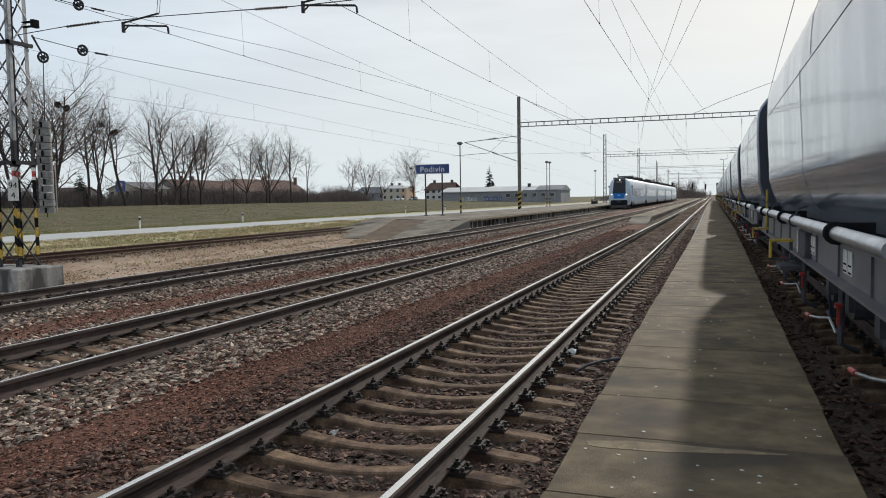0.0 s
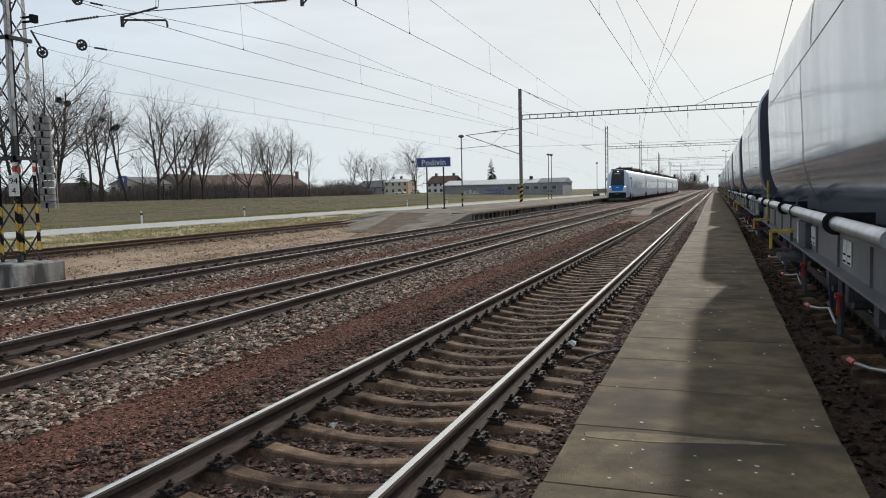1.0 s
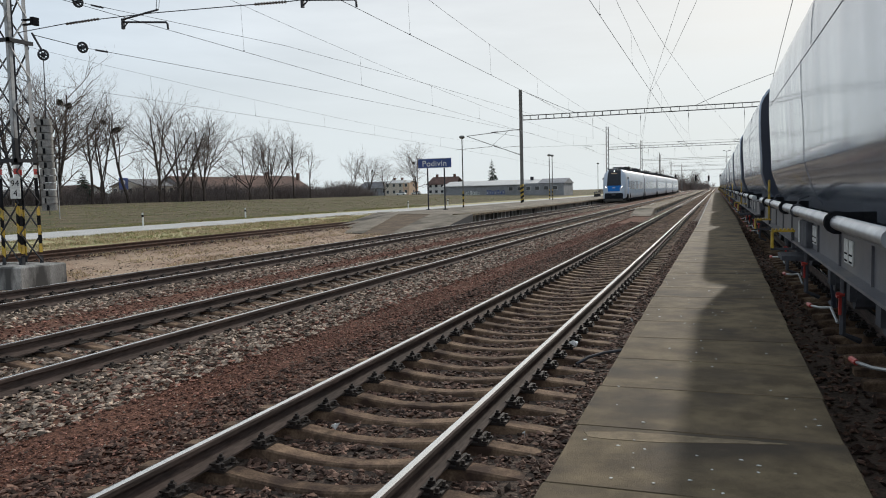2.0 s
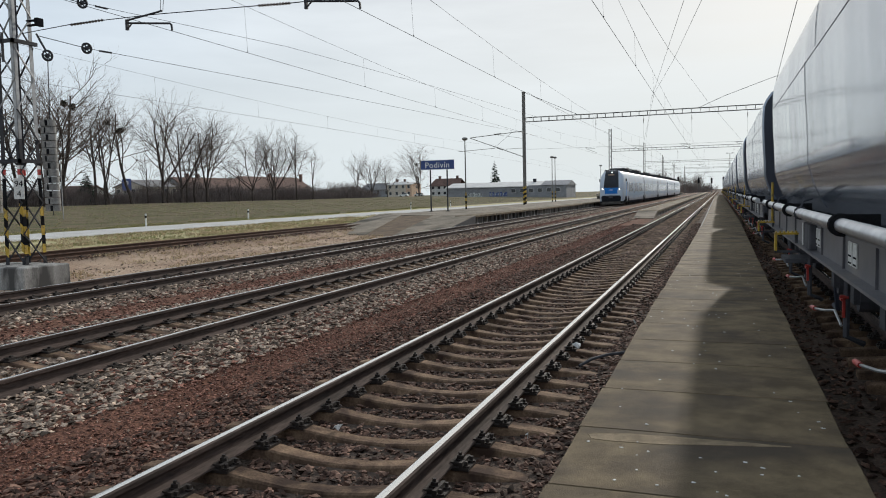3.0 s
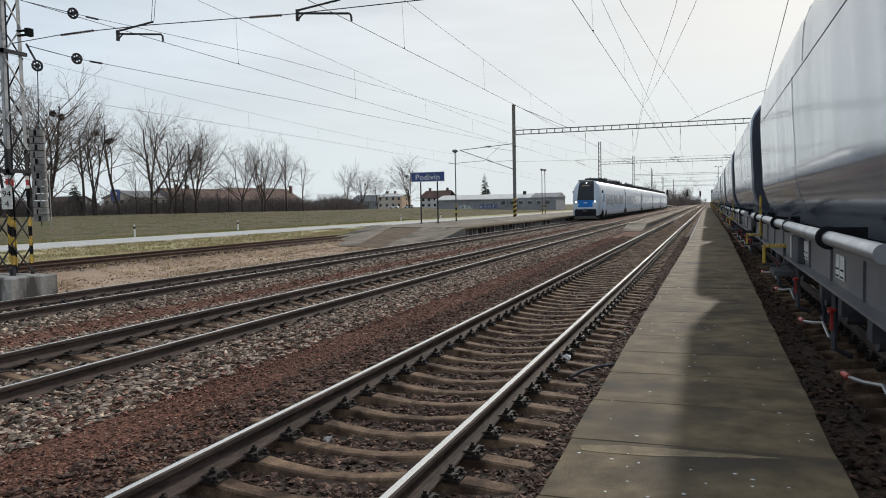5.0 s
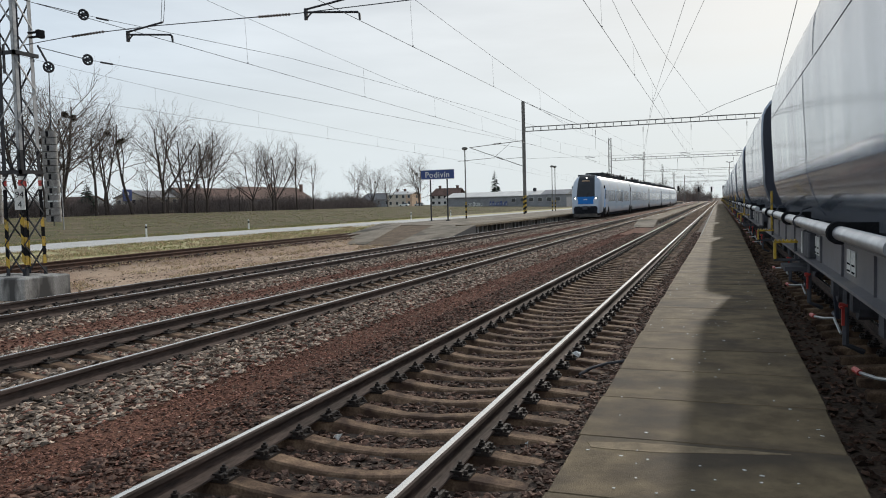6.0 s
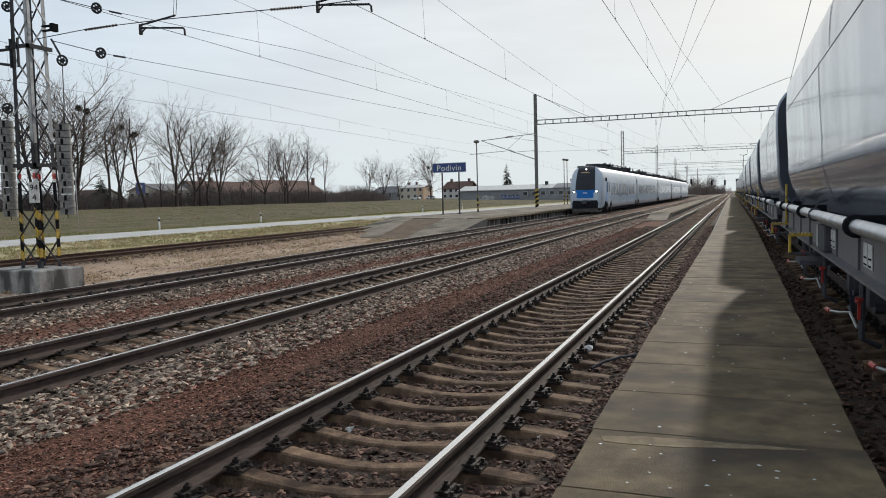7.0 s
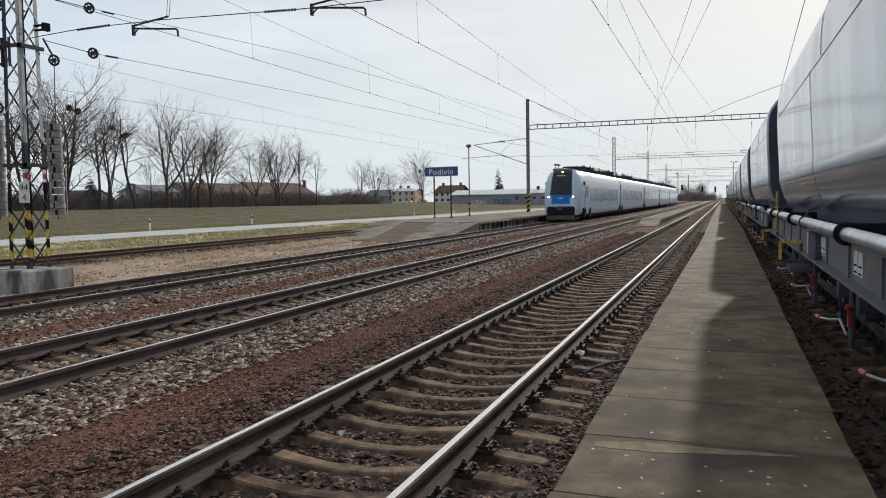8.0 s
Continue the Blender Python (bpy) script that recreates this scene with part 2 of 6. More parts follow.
M["grass_dry"] = mat("dry_grass", (0.55, 0.43, 0.28), (0.4, 0.3, 0.185), 0.6, 0.9, vary=0.3, island=True)
M["stubble"] = mat("dead_stubble", (0.26, 0.2, 0.13), (0.17, 0.135, 0.085), 0.6, 0.9, vary=0.3, island=True)
M["dirt"] = mat("bare_earth", (0.15, 0.105, 0.07), (0.1, 0.07, 0.048), 1.5, 0.95, bump=0.4)
M["ramp"] = mat("ramp_concrete", (0.24, 0.2, 0.155), (0.15, 0.128, 0.1), 0.8, 0.9, bump=0.3, fine=20, stain=(0.1, 0.085, 0.065), stain_scale=0.6, stain_at=(0.5, 0.62))
M["mortar"] = mat("pale_mortar", (0.26, 0.2, 0.13), (0.17, 0.13, 0.085), 9, 0.9, bump=0.4, fine=150)


class Geo:
    """A mesh under construction."""

    def __init__(self):
        self.v, self.f = [], []

    def add(self, vs, fs):
        n = len(self.v)
        self.v.extend(tuple(p) for p in vs)
        self.f.extend(tuple(i + n for i in f) for f in fs)
        return self

    def box(self, x0, x1, y0, y1, z0, z1, b=0.0):
        """A box; b chamfers its upright and upper edges."""
        if not b:
            return self.add([(x, y, z) for z in (z0, z1) for y in (y0, y1) for x in (x0, x1)],
                            [(0, 2, 3, 1), (4, 5, 7, 6), (0, 1, 5, 4), (2, 6, 7, 3), (0, 4, 6, 2), (1, 3, 7, 5)])

        def ring(z, i, c):
            return [(x0 + i + c, y0 + i, z), (x1 - i - c, y0 + i, z), (x1 - i, y0 + i + c, z), (x1 - i, y1 - i - c, z),
                    (x1 - i - c, y1 - i, z), (x0 + i + c, y1 - i, z), (x0 + i, y1 - i - c, z), (x0 + i, y0 + i + c, z)]
        return self.loft([ring(z0, 0, b), ring(z1 - b, 0, b), ring(z1, b, b)], closed=True, cap=True)

    def loft(self, rings, closed=True, cap=False):
        k = len(rings[0])
        vs = [p for r in rings for p in r]
        fs = []
        for a in range(len(rings) - 1):
            for i in range(k if closed else k - 1):
                j = (i + 1) % k
                fs.append((a * k + i, a * k + j, (a + 1) * k + j, (a + 1) * k + i))
        if cap:
            fs.append(tuple(range(k))[::-1])
            fs.append(tuple((len(rings) - 1) * k + i for i in range(k)))
        return self.add(vs, fs)

    def prism(self, prof, y0, y1, cx=0.0, cap=True):
        return self.loft([[(cx + x, y, z) for x, z in prof] for y in (y0, y1)], True, cap)

    def cyl(self, p, q, r, n=8, r2=None, cap=True):
        p, q = Vector(p), Vector(q)
        d = (q - p).normalized()
        a = d.orthogonal().normalized()
        b = d.cross(a)
        r2 = r if r2 is None else r2
        rings = [[c + (a * math.cos(2 * math.pi * i / n) + b * math.sin(2 * math.pi * i / n)) * s for i in range(n)] for c, s in ((p, r), (q, r2))]
        return self.loft(rings, True, cap)

    def path(self, pts, r, n=5, cap=True):
        pts = [Vector(p) for p in pts]
        rings = []
        for i, p in enumerate(pts):
            d = (pts[min(i + 1, len(pts) - 1)] - pts[max(i - 1, 0)]).normalized()
            ref = Vector((0, 0, 1)) if abs(d.z) < 0.9 else Vector((1, 0, 0))
            a = d.cross(ref).normalized()
            b = d.cross(a)
            s = r[i] if isinstance(r, (list, tuple)) else r
            rings.append([p + (a * math.cos(2 * math.pi * k / n) + b * math.sin(2 * math.pi * k / n)) * s for k in range(n)])
        return self.loft(rings, True, cap)

    def ball(self, c, r, n=8, m=6, sz=1.0):
        rings = []
        for j in range(1, m):
            t = math.pi * j / m
            rings.append([(c[0] + r * math.sin(t) * math.cos(2 * math.pi * i / n), c[1] + r * math.sin(t) * math.sin(2 * math.pi * i / n),
                           c[2] + r * sz * math.cos(t)) for i in range(n)])
        return self.loft(rings, True, True)

    def wheel(self, c, r, w, axis="x", n=20):
        c = Vector(c)
        d = Vector((w / 2, 0, 0)) if axis == "x" else Vector((0, w / 2, 0))
        return self.cyl(c - d, c + d, r, n)

    def mesh(self, name, smooth=None):
        me = bpy.data.meshes.new(name)
        me.from_pydata(self.v, [], self.f)
        me.update()
        if smooth:
            me.polygons.foreach_set("use_smooth", [True] * len(me.polygons))
            me.set_sharp_from_angle(angle=radians(smooth))
        return me


def part(name, g, material, parent=None, label="", smooth=None, at=None):
    """Links a mesh as one object under a thing or a part."""
    me = g.mesh(name, smooth) if isinstance(g, Geo) else g
    if not me.materials:
        me.materials.append(M[material] if isinstance(material, str) else material)
    ob = new(name, me)
    if parent:
        ob.parent = parent
    if at:
        ob.location = at
    if label:
        ob["label"] = label
    return ob


def thing(name, at=(0, 0, 0), label="", category="", group="", kind=""):
    ob = new(name)
    ob.location = at
    ob.empty_display_size = 0.2
    return tagged(ob, label, category, group, kind)

# ---- ground: one sheet to the horizon ----
PROFILE = [(3000, -0.3), (6, -0.3), (4.3, -0.29), (1.0, -0.29), (0.0, -0.3), (-0.8, -0.205), (-1.15, -0.215), (-1.5, -0.258), (-3.5, -0.262), (-3.75, -0.235),
           (-4.2, -0.2), (-5.2, -0.19), (-5.6, -0.172), (-6.1, -0.17), (-6.4, -0.242), (-7.5, -0.245), (-7.85, -0.172), (-8.3, -0.175), (-8.8, -0.2), (-9.8, -0.19),
           (-10.3, -0.165), (-10.75, -0.165), (-11.05, -0.205), (-12.2, -0.205), (-12.5, -0.17), (-13.0, -0.19), (-13.6, -0.32), (-15, -0.42), (-18.6, -0.4),
           (-19.3, -0.19), (-22.1, -0.18), (-23, -0.34), (-26, -0.42), (-30, -0.36), (-31.6, -0.27), (-40.6, -0.27), (-42, -0.3), (-45, -0.25), (-105, 1.2),
           (-300, 1.5), (-3000, 1.5)]


def ground_z(x):
    for (a, za), (b, zb) in zip(PROFILE, PROFILE[1:]):
        if b <= x <= a:
            return zb + (za - zb) * (x - b) / (a - b)
    return -0.3


ZONES = [  # from this x to the left: colour pair
    (None, (0.12, 0.088, 0.07), (0.07, 0.054, 0.045)),
    (-3.85, (0.18, 0.088, 0.06), (0.1, 0.052, 0.038)),
    (-5.35, (0.2, 0.155, 0.125), (0.11, 0.082, 0.066)),
    (-8.7, (0.19, 0.1, 0.07), (0.115, 0.064, 0.047)),
    (-10.0, (0.2, 0.15, 0.12), (0.115, 0.086, 0.07)),
    (-13.2, (0.29, 0.195, 0.138), (0.45, 0.335, 0.245)),
    (-19.4, (0.14, 0.098, 0.074), (0.09, 0.066, 0.052)),
    (-22.2, (0.5, 0.4, 0.26), (0.34, 0.3, 0.15)),
    (-27.0, (0.5, 0.42, 0.26), (0.3, 0.29, 0.14)),
    (-41.5, (0.078, 0.088, 0.038), (0.19, 0.142, 0.1)),
]


def ground_material():
    m = bpy.data.materials.new("ground")
    m.use_nodes = True
    nt = m.node_tree
    b = nt.nodes["Principled BSDF"]
    L = nt.links.new
    co = nt.nodes.new("ShaderNodeTexCoord")
    sep = nt.nodes.new("ShaderNodeSeparateXYZ")
    L(co.outputs["Object"], sep.inputs[0])
    big = nt.nodes.new("ShaderNodeTexNoise")
    big.inputs["Scale"].default_value, big.inputs["Detail"].default_value = 0.9, 5
    patch = nt.nodes.new("ShaderNodeTexNoise")
    patch.inputs["Scale"].default_value, patch.inputs["Detail"].default_value, patch.inputs["Roughness"].default_value = 0.35, 9, 0.7
    grain = nt.nodes.new("ShaderNodeTexNoise")
    grain.inputs["Scale"].default_value, grain.inputs["Detail"].default_value = 28, 5
    for n in (big, patch, grain):
        L(co.outputs["Object"], n.inputs["Vector"])
    wob = nt.nodes.new("ShaderNodeMath")
    wob.operation = "MULTIPLY_ADD"
    wob.inputs[1].default_value, wob.inputs[2].default_value = 1.1, -0.55
    L(big.outputs["Fac"], wob.inputs[0])
    x = nt.nodes.new("ShaderNodeMath")
    L(sep.outputs["X"], x.inputs[0])
    L(wob.outputs[0], x.inputs[1])
    tone = nt.nodes.new("ShaderNodeMix")
    tone.inputs["Factor"].default_value = 0.45
    L(patch.outputs["Fac"], tone.inputs["A"])
    L(grain.outputs["Fac"], tone.inputs["B"])
    tr = nt.nodes.new("ShaderNodeMapRange")
    tr.inputs["From Min"].default_value, tr.inputs["From Max"].default_value = 0.44, 0.56
    L(tone.outputs["Result"], tr.inputs["Value"])
    col = None
    for edge, c1, c2 in ZONES:
        z = nt.nodes.new("ShaderNodeMix")
        z.data_type = "RGBA"
        z.inputs["A"].default_value, z.inputs["B"].default_value = (*c1, 1), (*c2, 1)
        L(tr.outputs["Result"], z.inputs["Factor"])
        if edge is None:
            col = z.outputs["Result"]
            continue
        r = nt.nodes.new("ShaderNodeMapRange")
        r.interpolation_type = "SMOOTHSTEP"
        w = 0.25 if edge > -12 else 0.9
        r.inputs["From Min"].default_value, r.inputs["From Max"].default_value = edge + w, edge - w
        L(x.outputs[0], r.inputs["Value"])
        k = nt.nodes.new("ShaderNodeMix")
        k.data_type = "RGBA"
        L(r.outputs["Result"], k.inputs["Factor"])
        L(col, k.inputs["A"])
        L(z.outputs["Result"], k.inputs["B"])
        col = k.outputs["Result"]
    L(col, b.inputs["Base Color"])
    b.inputs["Roughness"].default_value = 0.95
    b.inputs["Specular IOR Level"].default_value = 0.05
    bp = nt.nodes.new("ShaderNodeBump")
    bp.inputs["Strength"].default_value, bp.inputs["Distance"].default_value = 0.7, 0.05
    L(grain.outputs["Fac"], bp.inputs["Height"])
    L(bp.outputs["Normal"], b.inputs["Normal"])
    return m


def ground():
    xs = [3000, 400, 60, 12, 6]
    x = 4.4
    while x > -24:
        xs.append(round(x, 2))
        x -= 0.4
    xs += [-25, -26, -28, -30, -31.6, -33, -36, -40.6, -42, -45, -50, -58, -68, -80, -92, -105, -130, -180, -300, -800, -3000]
    ys = [-400, -60, -20]
    y = -6.0
    while y < 2800:
        ys.append(y)
        y += max(0.5, y * 0.03)
    ys.append(4000)
    g = Geo()
    for y in ys:
        for x in xs:
            n = noise.noise(Vector((x * 0.9, y * 0.9, 0))) * 0.012 if -30 < x < 4 else noise.noise(Vector((x * 0.06, y * 0.06, 3))) * 0.12 * (x < -42)
            g.v.append((x, y, ground_z(x) + n))
    k = len(xs)
    for j in range(len(ys) - 1):
        for i in range(k - 1):
            g.f.append((j * k + i, (j + 1) * k + i, (j + 1) * k + i + 1, j * k + i + 1)[::-1])
    ob = part("ground", g, ground_material(), smooth=60)
    # normals face up
    bm = bmesh.new()
    bm.from_mesh(ob.data)
    bmesh.ops.recalc_face_normals(bm, faces=bm.faces)
    if bm.faces[0].normal.z < 0:
        bmesh.ops.reverse_faces(bm, faces=bm.faces)
    bm.to_mesh(ob.data)
    bm.free()
    return tagged(ob, "flat railway ground with rusty ballast, dry grass and a field", "ground", kind="structure")


ground()

# ---- tracks ----
RAIL = [(-0.07, -0.165), (0.07, -0.165), (0.07, -0.152), (0.022, -0.138), (0.009, -0.12), (0.009, -0.05), (0.034, -0.038), (0.036, -0.008),
        (0.028, 0.0), (-0.028, 0.0), (-0.036, -0.008), (-0.034, -0.038), (-0.009, -0.05), (-0.009, -0.12), (-0.022, -0.138), (-0.07, -0.152)]


def sleeper_mesh():
    """Concrete sleeper: high under the rails, waisted in the middle, sloping ends."""
    g = Geo()
    rings = []
    for x, top, wt in ((-1.3, -0.215, 0.085), (-1.24, -0.205, 0.095), (-0.95, -0.182, 0.1), (-0.55, -0.182, 0.1), (-0.4, -0.205, 0.092), (-0.15, -0.232, 0.085),
                       (0.15, -0.232, 0.085), (0.4, -0.205, 0.092), (0.55, -0.182, 0.1), (0.95, -0.182, 0.1), (1.24, -0.205, 0.095), (1.3, -0.215, 0.085)):
        wt *= 0.82
        rings.append([(x, -wt - 0.035, -0.4), (x, -wt, top - 0.012), (x, -wt + 0.015, top), (x, wt - 0.015, top), (x, wt, top - 0.012), (x, wt + 0.035, -0.4)])
    g.loft(rings, True, True)
    me = g.mesh("sleeper", 30)
    me.materials.append(M["sleeper"])
    return me


def clip_geo(g, x, y, low=False):
    """Ribbed plate, two clamps with bolts and washers, four coach screws at one rail seat."""
    g.box(x - 0.18, x + 0.18, y - 0.085, y + 0.085, -0.183, -0.164)
    for s in (-1, 1):
        g.box(x + s * 0.085 - 0.04, x + s * 0.085 + 0.04, y - 0.055, y + 0.055, -0.164, -0.138)
        if low:
            g.cyl((x + s * 0.1, y, -0.138), (x + s * 0.1, y, -0.115), 0.024, 5)
            continue
        g.box(x + s * 0.128 - 0.012, x + s * 0.128 + 0.012, y - 0.085, y + 0.085, -0.164, -0.128)
        g.cyl((x + s * 0.1, y, -0.138), (x + s * 0.1, y, -0.126), 0.036, 6)
        g.cyl((x + s * 0.1, y, -0.126), (x + s * 0.1, y, -0.104), 0.026, 6)
        g.cyl((x + s * 0.1, y, -0.104), (x + s * 0.1, y, -0.086), 0.013, 5)
        for d in (-0.056, 0.056):
            g.cyl((x + s * 0.157, y + d, -0.164), (x + s * 0.157, y + d, -0.152), 0.026, 6)
            g.cyl((x + s * 0.157, y + d, -0.152), (x + s * 0.157, y + d, -0.126), 0.015, 4)


SLEEPER = sleeper_mesh()


def clip_mesh(low):
    g = Geo()
    clip_geo(g, 0, 0, low)
    me = g.mesh("fastening")
    me.materials.append(M["clip"])
    return me


CLIP, LOW_CLIP = clip_mesh(False), clip_mesh(True)
HEAD = [(-0.023, -0.004), (0.023, -0.004), (0.023, 0.0005), (0.016, 0.0022), (0.008, 0.0032), (-0.008, 0.0032), (-0.016, 0.0022), (-0.023, 0.0005)]


def track(cx, y0, y1, first, near, clips, label, shiny=True, spacing=0.55, turn=0.0, low=False):
    """A track: two rails, sleepers, fastenings. The nearest sleepers and fastenings are parts, the rest is joined."""
    t = thing("railway_track", (cx - turn * 6, 0, 0), label, "railway track", "tracks of the station")
    t.rotation_euler.z = -turn
    for s in (-0.75, 0.75):
        r = part("rail", Geo().prism(RAIL, y0, y1, s), "rail" if shiny else "rail_dull", t)
        if shiny:
            part("running_surface", Geo().prism(HEAD, y0, y1, s), "rail_head", r, "bright polished rail head", smooth=30)
    far, farclip = Geo(), Geo()
    y = first - spacing * 13
    i = 0
    near, clips = near + 13, clips + 13
    sv = [tuple(v.co) for v in SLEEPER.vertices]
    sf = [tuple(p.vertices) for p in SLEEPER.polygons]
    while y < y1:
        if i < near:
            o = part("sleeper", SLEEPER, None, t, at=(random.uniform(-0.01, 0.01), y, random.uniform(-0.004, 0.004)))
            o.rotation_euler.z = random.uniform(-0.008, 0.008)
        else:
            far.add([(a, b + y, c) for a, b, c in sv], sf)
        for s in (-0.75, 0.75):
            if i < clips:
                part("fastening", LOW_CLIP if low else CLIP, None, t, at=(s, y, 0))
            elif y < 70:
                clip_geo(farclip, s, y, True)
        y += spacing
        i += 1
    part("sleeper_row", far, "sleeper", t)["kind"] = "stuff"
    if farclip.v:
        part("fastening_row", farclip, "clip", t)["kind"] = "stuff"
    return t


track(-2.425, -8, 420, 0.29, 240, 150, "concrete-sleepered track with bright rails in dark rusty ballast", spacing=0.485, turn=0.003)
track(-6.95, -8, 420, 0.04, 180, 110, "concrete-sleepered track with bright rails in grey ballast", spacing=0.532, turn=0.003, low=True)
track(-11.63, -8, 420, 0.3, 150, 60, "concrete-sleepered track with the blue train on it", spacing=0.532, turn=0.002, low=True)
track(2.6, -8, 420, 0.1, 100, 40, "shaded track under the standing freight wagons")
track(-20.75, -30, 43, -29.8, 120, 0, "rusty disused siding with brown rails in dry grass", shiny=False)


# ---- ballast ----
def stone_kinds(k):
    """Flat angular shards, each tilted its own way."""
    rs = np.random.RandomState(3)
    v0 = np.array([(1, 0, 0), (0, 1, 0), (-1, 0, 0), (0, -1, 0), (0, 0, 1), (0, 0, -1)], float)
    f0 = np.array([(0, 1, 4), (1, 2, 4), (2, 3, 4), (3, 0, 4), (1, 0, 5), (2, 1, 5), (3, 2, 5), (0, 3, 5)])
    kinds = []
    for _ in range(k):
        v = v0 * rs.uniform(0.7, 1.2, (6, 1)) + rs.uniform(-0.35, 0.35, (6, 3))
        v = v * np.array((rs.uniform(1.0, 1.6), rs.uniform(0.75, 1.1), rs.uniform(0.4, 0.75)))
        a, b = rs.uniform(-0.5, 0.5, 2)
        rx = np.array(((1, 0, 0), (0, math.cos(a), -math.sin(a)), (0, math.sin(a), math.cos(a))))
        ry = np.array(((math.cos(b), 0, math.sin(b)), (0, 1, 0), (-math.sin(b), 0, math.cos(b))))
        kinds.append(v @ rx.T @ ry.T)
    return kinds, f0


STONES, STONE_F = stone_kinds(40)


def scatter(name, material, label, n, xr, yr, size, lift=0.3, power=1.0, skip=None, seed=1):
    """Loose stones over a strip of ground, denser where yr begins."""
    rs = np.random.RandomState(seed)
    x = rs.uniform(xr[0], xr[1], n)
    y = yr[0] + (yr[1] - yr[0]) * rs.uniform(0, 1, n) ** power
    keep = np.ones(n, bool)
    if skip:
        for cx in skip:
            near = np.abs(np.abs(x - cx) - 0.75) < 0.09
            keep &= ~near
            d0, sp = skip[cx]
            u = ((y - d0) / sp + 0.5) % 1.0 - 0.5
            keep &= ~((np.abs(u) * sp < 0.115) & (np.abs(x - cx) < (1.3 if cx > -5 else 0.7)))
    x, y = x[keep], y[keep]
    n = len(x)
    s = rs.uniform(size[0], size[1], n) * np.clip(0.8 + y * 0.01, 0.8, 1.6)
    kind = rs.randint(0, len(STONES), n)
    ang = rs.uniform(0, 6.283, n)
    z = np.array([ground_z(a) for a in x]) + s * lift + rs.uniform(-0.01, 0.012, n)
    vs = np.array(STONES)[kind] * s[:, None, None]
    ca, sa = np.cos(ang)[:, None], np.sin(ang)[:, None]
    px = vs[:, :, 0] * ca - vs[:, :, 1] * sa + x[:, None]
    py = vs[:, :, 0] * sa + vs[:, :, 1] * ca + y[:, None]
    pz = vs[:, :, 2] * 0.8 + z[:, None]
    V = np.stack([px, py, pz], -1).reshape(-1, 3)
    F = (STONE_F[None] + (np.arange(n) * len(STONES[0]))[:, None, None]).reshape(-1, 3)
    me = bpy.data.meshes.new(name)
    me.vertices.add(len(V))
    me.vertices.foreach_set("co", V.ravel())
    me.loops.add(F.size)
    me.loops.foreach_set("vertex_index", F.ravel())
    me.polygons.add(len(F))
    me.polygons.foreach_set("loop_start", np.arange(len(F)) * 3)
    me.polygons.foreach_set("loop_total", np.full(len(F), 3))
    me.update()
    me.shade_flat()
    me.materials.append(M[material])
    return tagged(new(name, me), label, "ballast", kind="stuff")


scatter("dark_ballast", "stone_dark", "dark rusty ballast between the sleepers", 62000, (-4.25, -0.78), (0.5, 42), (0.014, 0.04), 0.35, 1.8, {-2.425: (0.29, 0.485)}, 1)
scatter("rusty_gravel", "stone_brown", "fine rusty brown gravel between two tracks", 72000, (-5.5, -3.5), (0.5, 40), (0.006, 0.02), 0.3, 1.7, None, 2)
scatter("stray_stones", "stone_grey", "pale chips strewn over rusty gravel", 5000, (-5.6, -3.6), (0.5, 36), (0.006, 0.018), 0.5, 1.6, None, 12)
scatter("grey_ballast", "stone_grey", "coarse grey ballast stones beside the track", 52000, (-8.9, -4.9), (2.5, 66), (0.014, 0.048), 0.4, 1.5, {-6.95: (0.04, 0.532)}, 3)
scatter("rusty_gravel", "stone_brown", "rust-stained stones among grey ballast", 9000, (-8.9, -4.8), (2.5, 60), (0.016, 0.045), 0.5, 1.5, {-6.95: (0.04, 0.532)}, 13)
scatter("grey_ballast", "stone_grey", "coarse grey ballast stones beside the track", 22000, (-13.4, -9.6), (6, 80), (0.022, 0.055), 0.4, 1.4, {-11.63: (0.3, 0.532)}, 4)
scatter("rusty_gravel", "stone_brown", "fine rusty brown gravel between two tracks", 16000, (-10.2, -8.3), (4, 55), (0.012, 0.036), 0.3, 1.5, None, 5)
scatter("dark_ballast", "stone_dark", "dark brown ballast under the wagons", 15000, (0.68, 4.2), (1.5, 40), (0.018, 0.045), 0.4, 1.8, {2.6: (0.1, 0.55)}, 6)
scatter("stray_stones", "stone_grey", "stray pale stones on bare earth", 5000, (-19.4, -13.2), (8, 45), (0.012, 0.04), 0.2, 1.2, None, 7)
scatter("siding_stones", "stone_dark", "dirty stones buried round the disused siding", 6000, (-22.3, -19.2), (10, 43), (0.02, 0.05), 0.4, 1.2, None, 8)
scatter("dark_ballast", "stone_dark", "dark rusty ballast between the sleepers", 9000, (-4.25, -0.78), (-6, 0.5), (0.014, 0.04), 0.35, 1.0, {-2.425: (0.29, 0.485)}, 21)
scatter("rusty_gravel", "stone_brown", "fine rusty brown gravel between two tracks", 9000, (-5.5, -3.5), (-6, 0.5), (0.008, 0.022), 0.3, 1.0, None, 22)
scatter("grey_ballast", "stone_grey", "coarse grey ballast stones beside the track", 8000, (-8.9, -4.9), (-6, 2.5), (0.014, 0.048), 0.4, 1.0, {-6.95: (0.04, 0.532)}, 23)


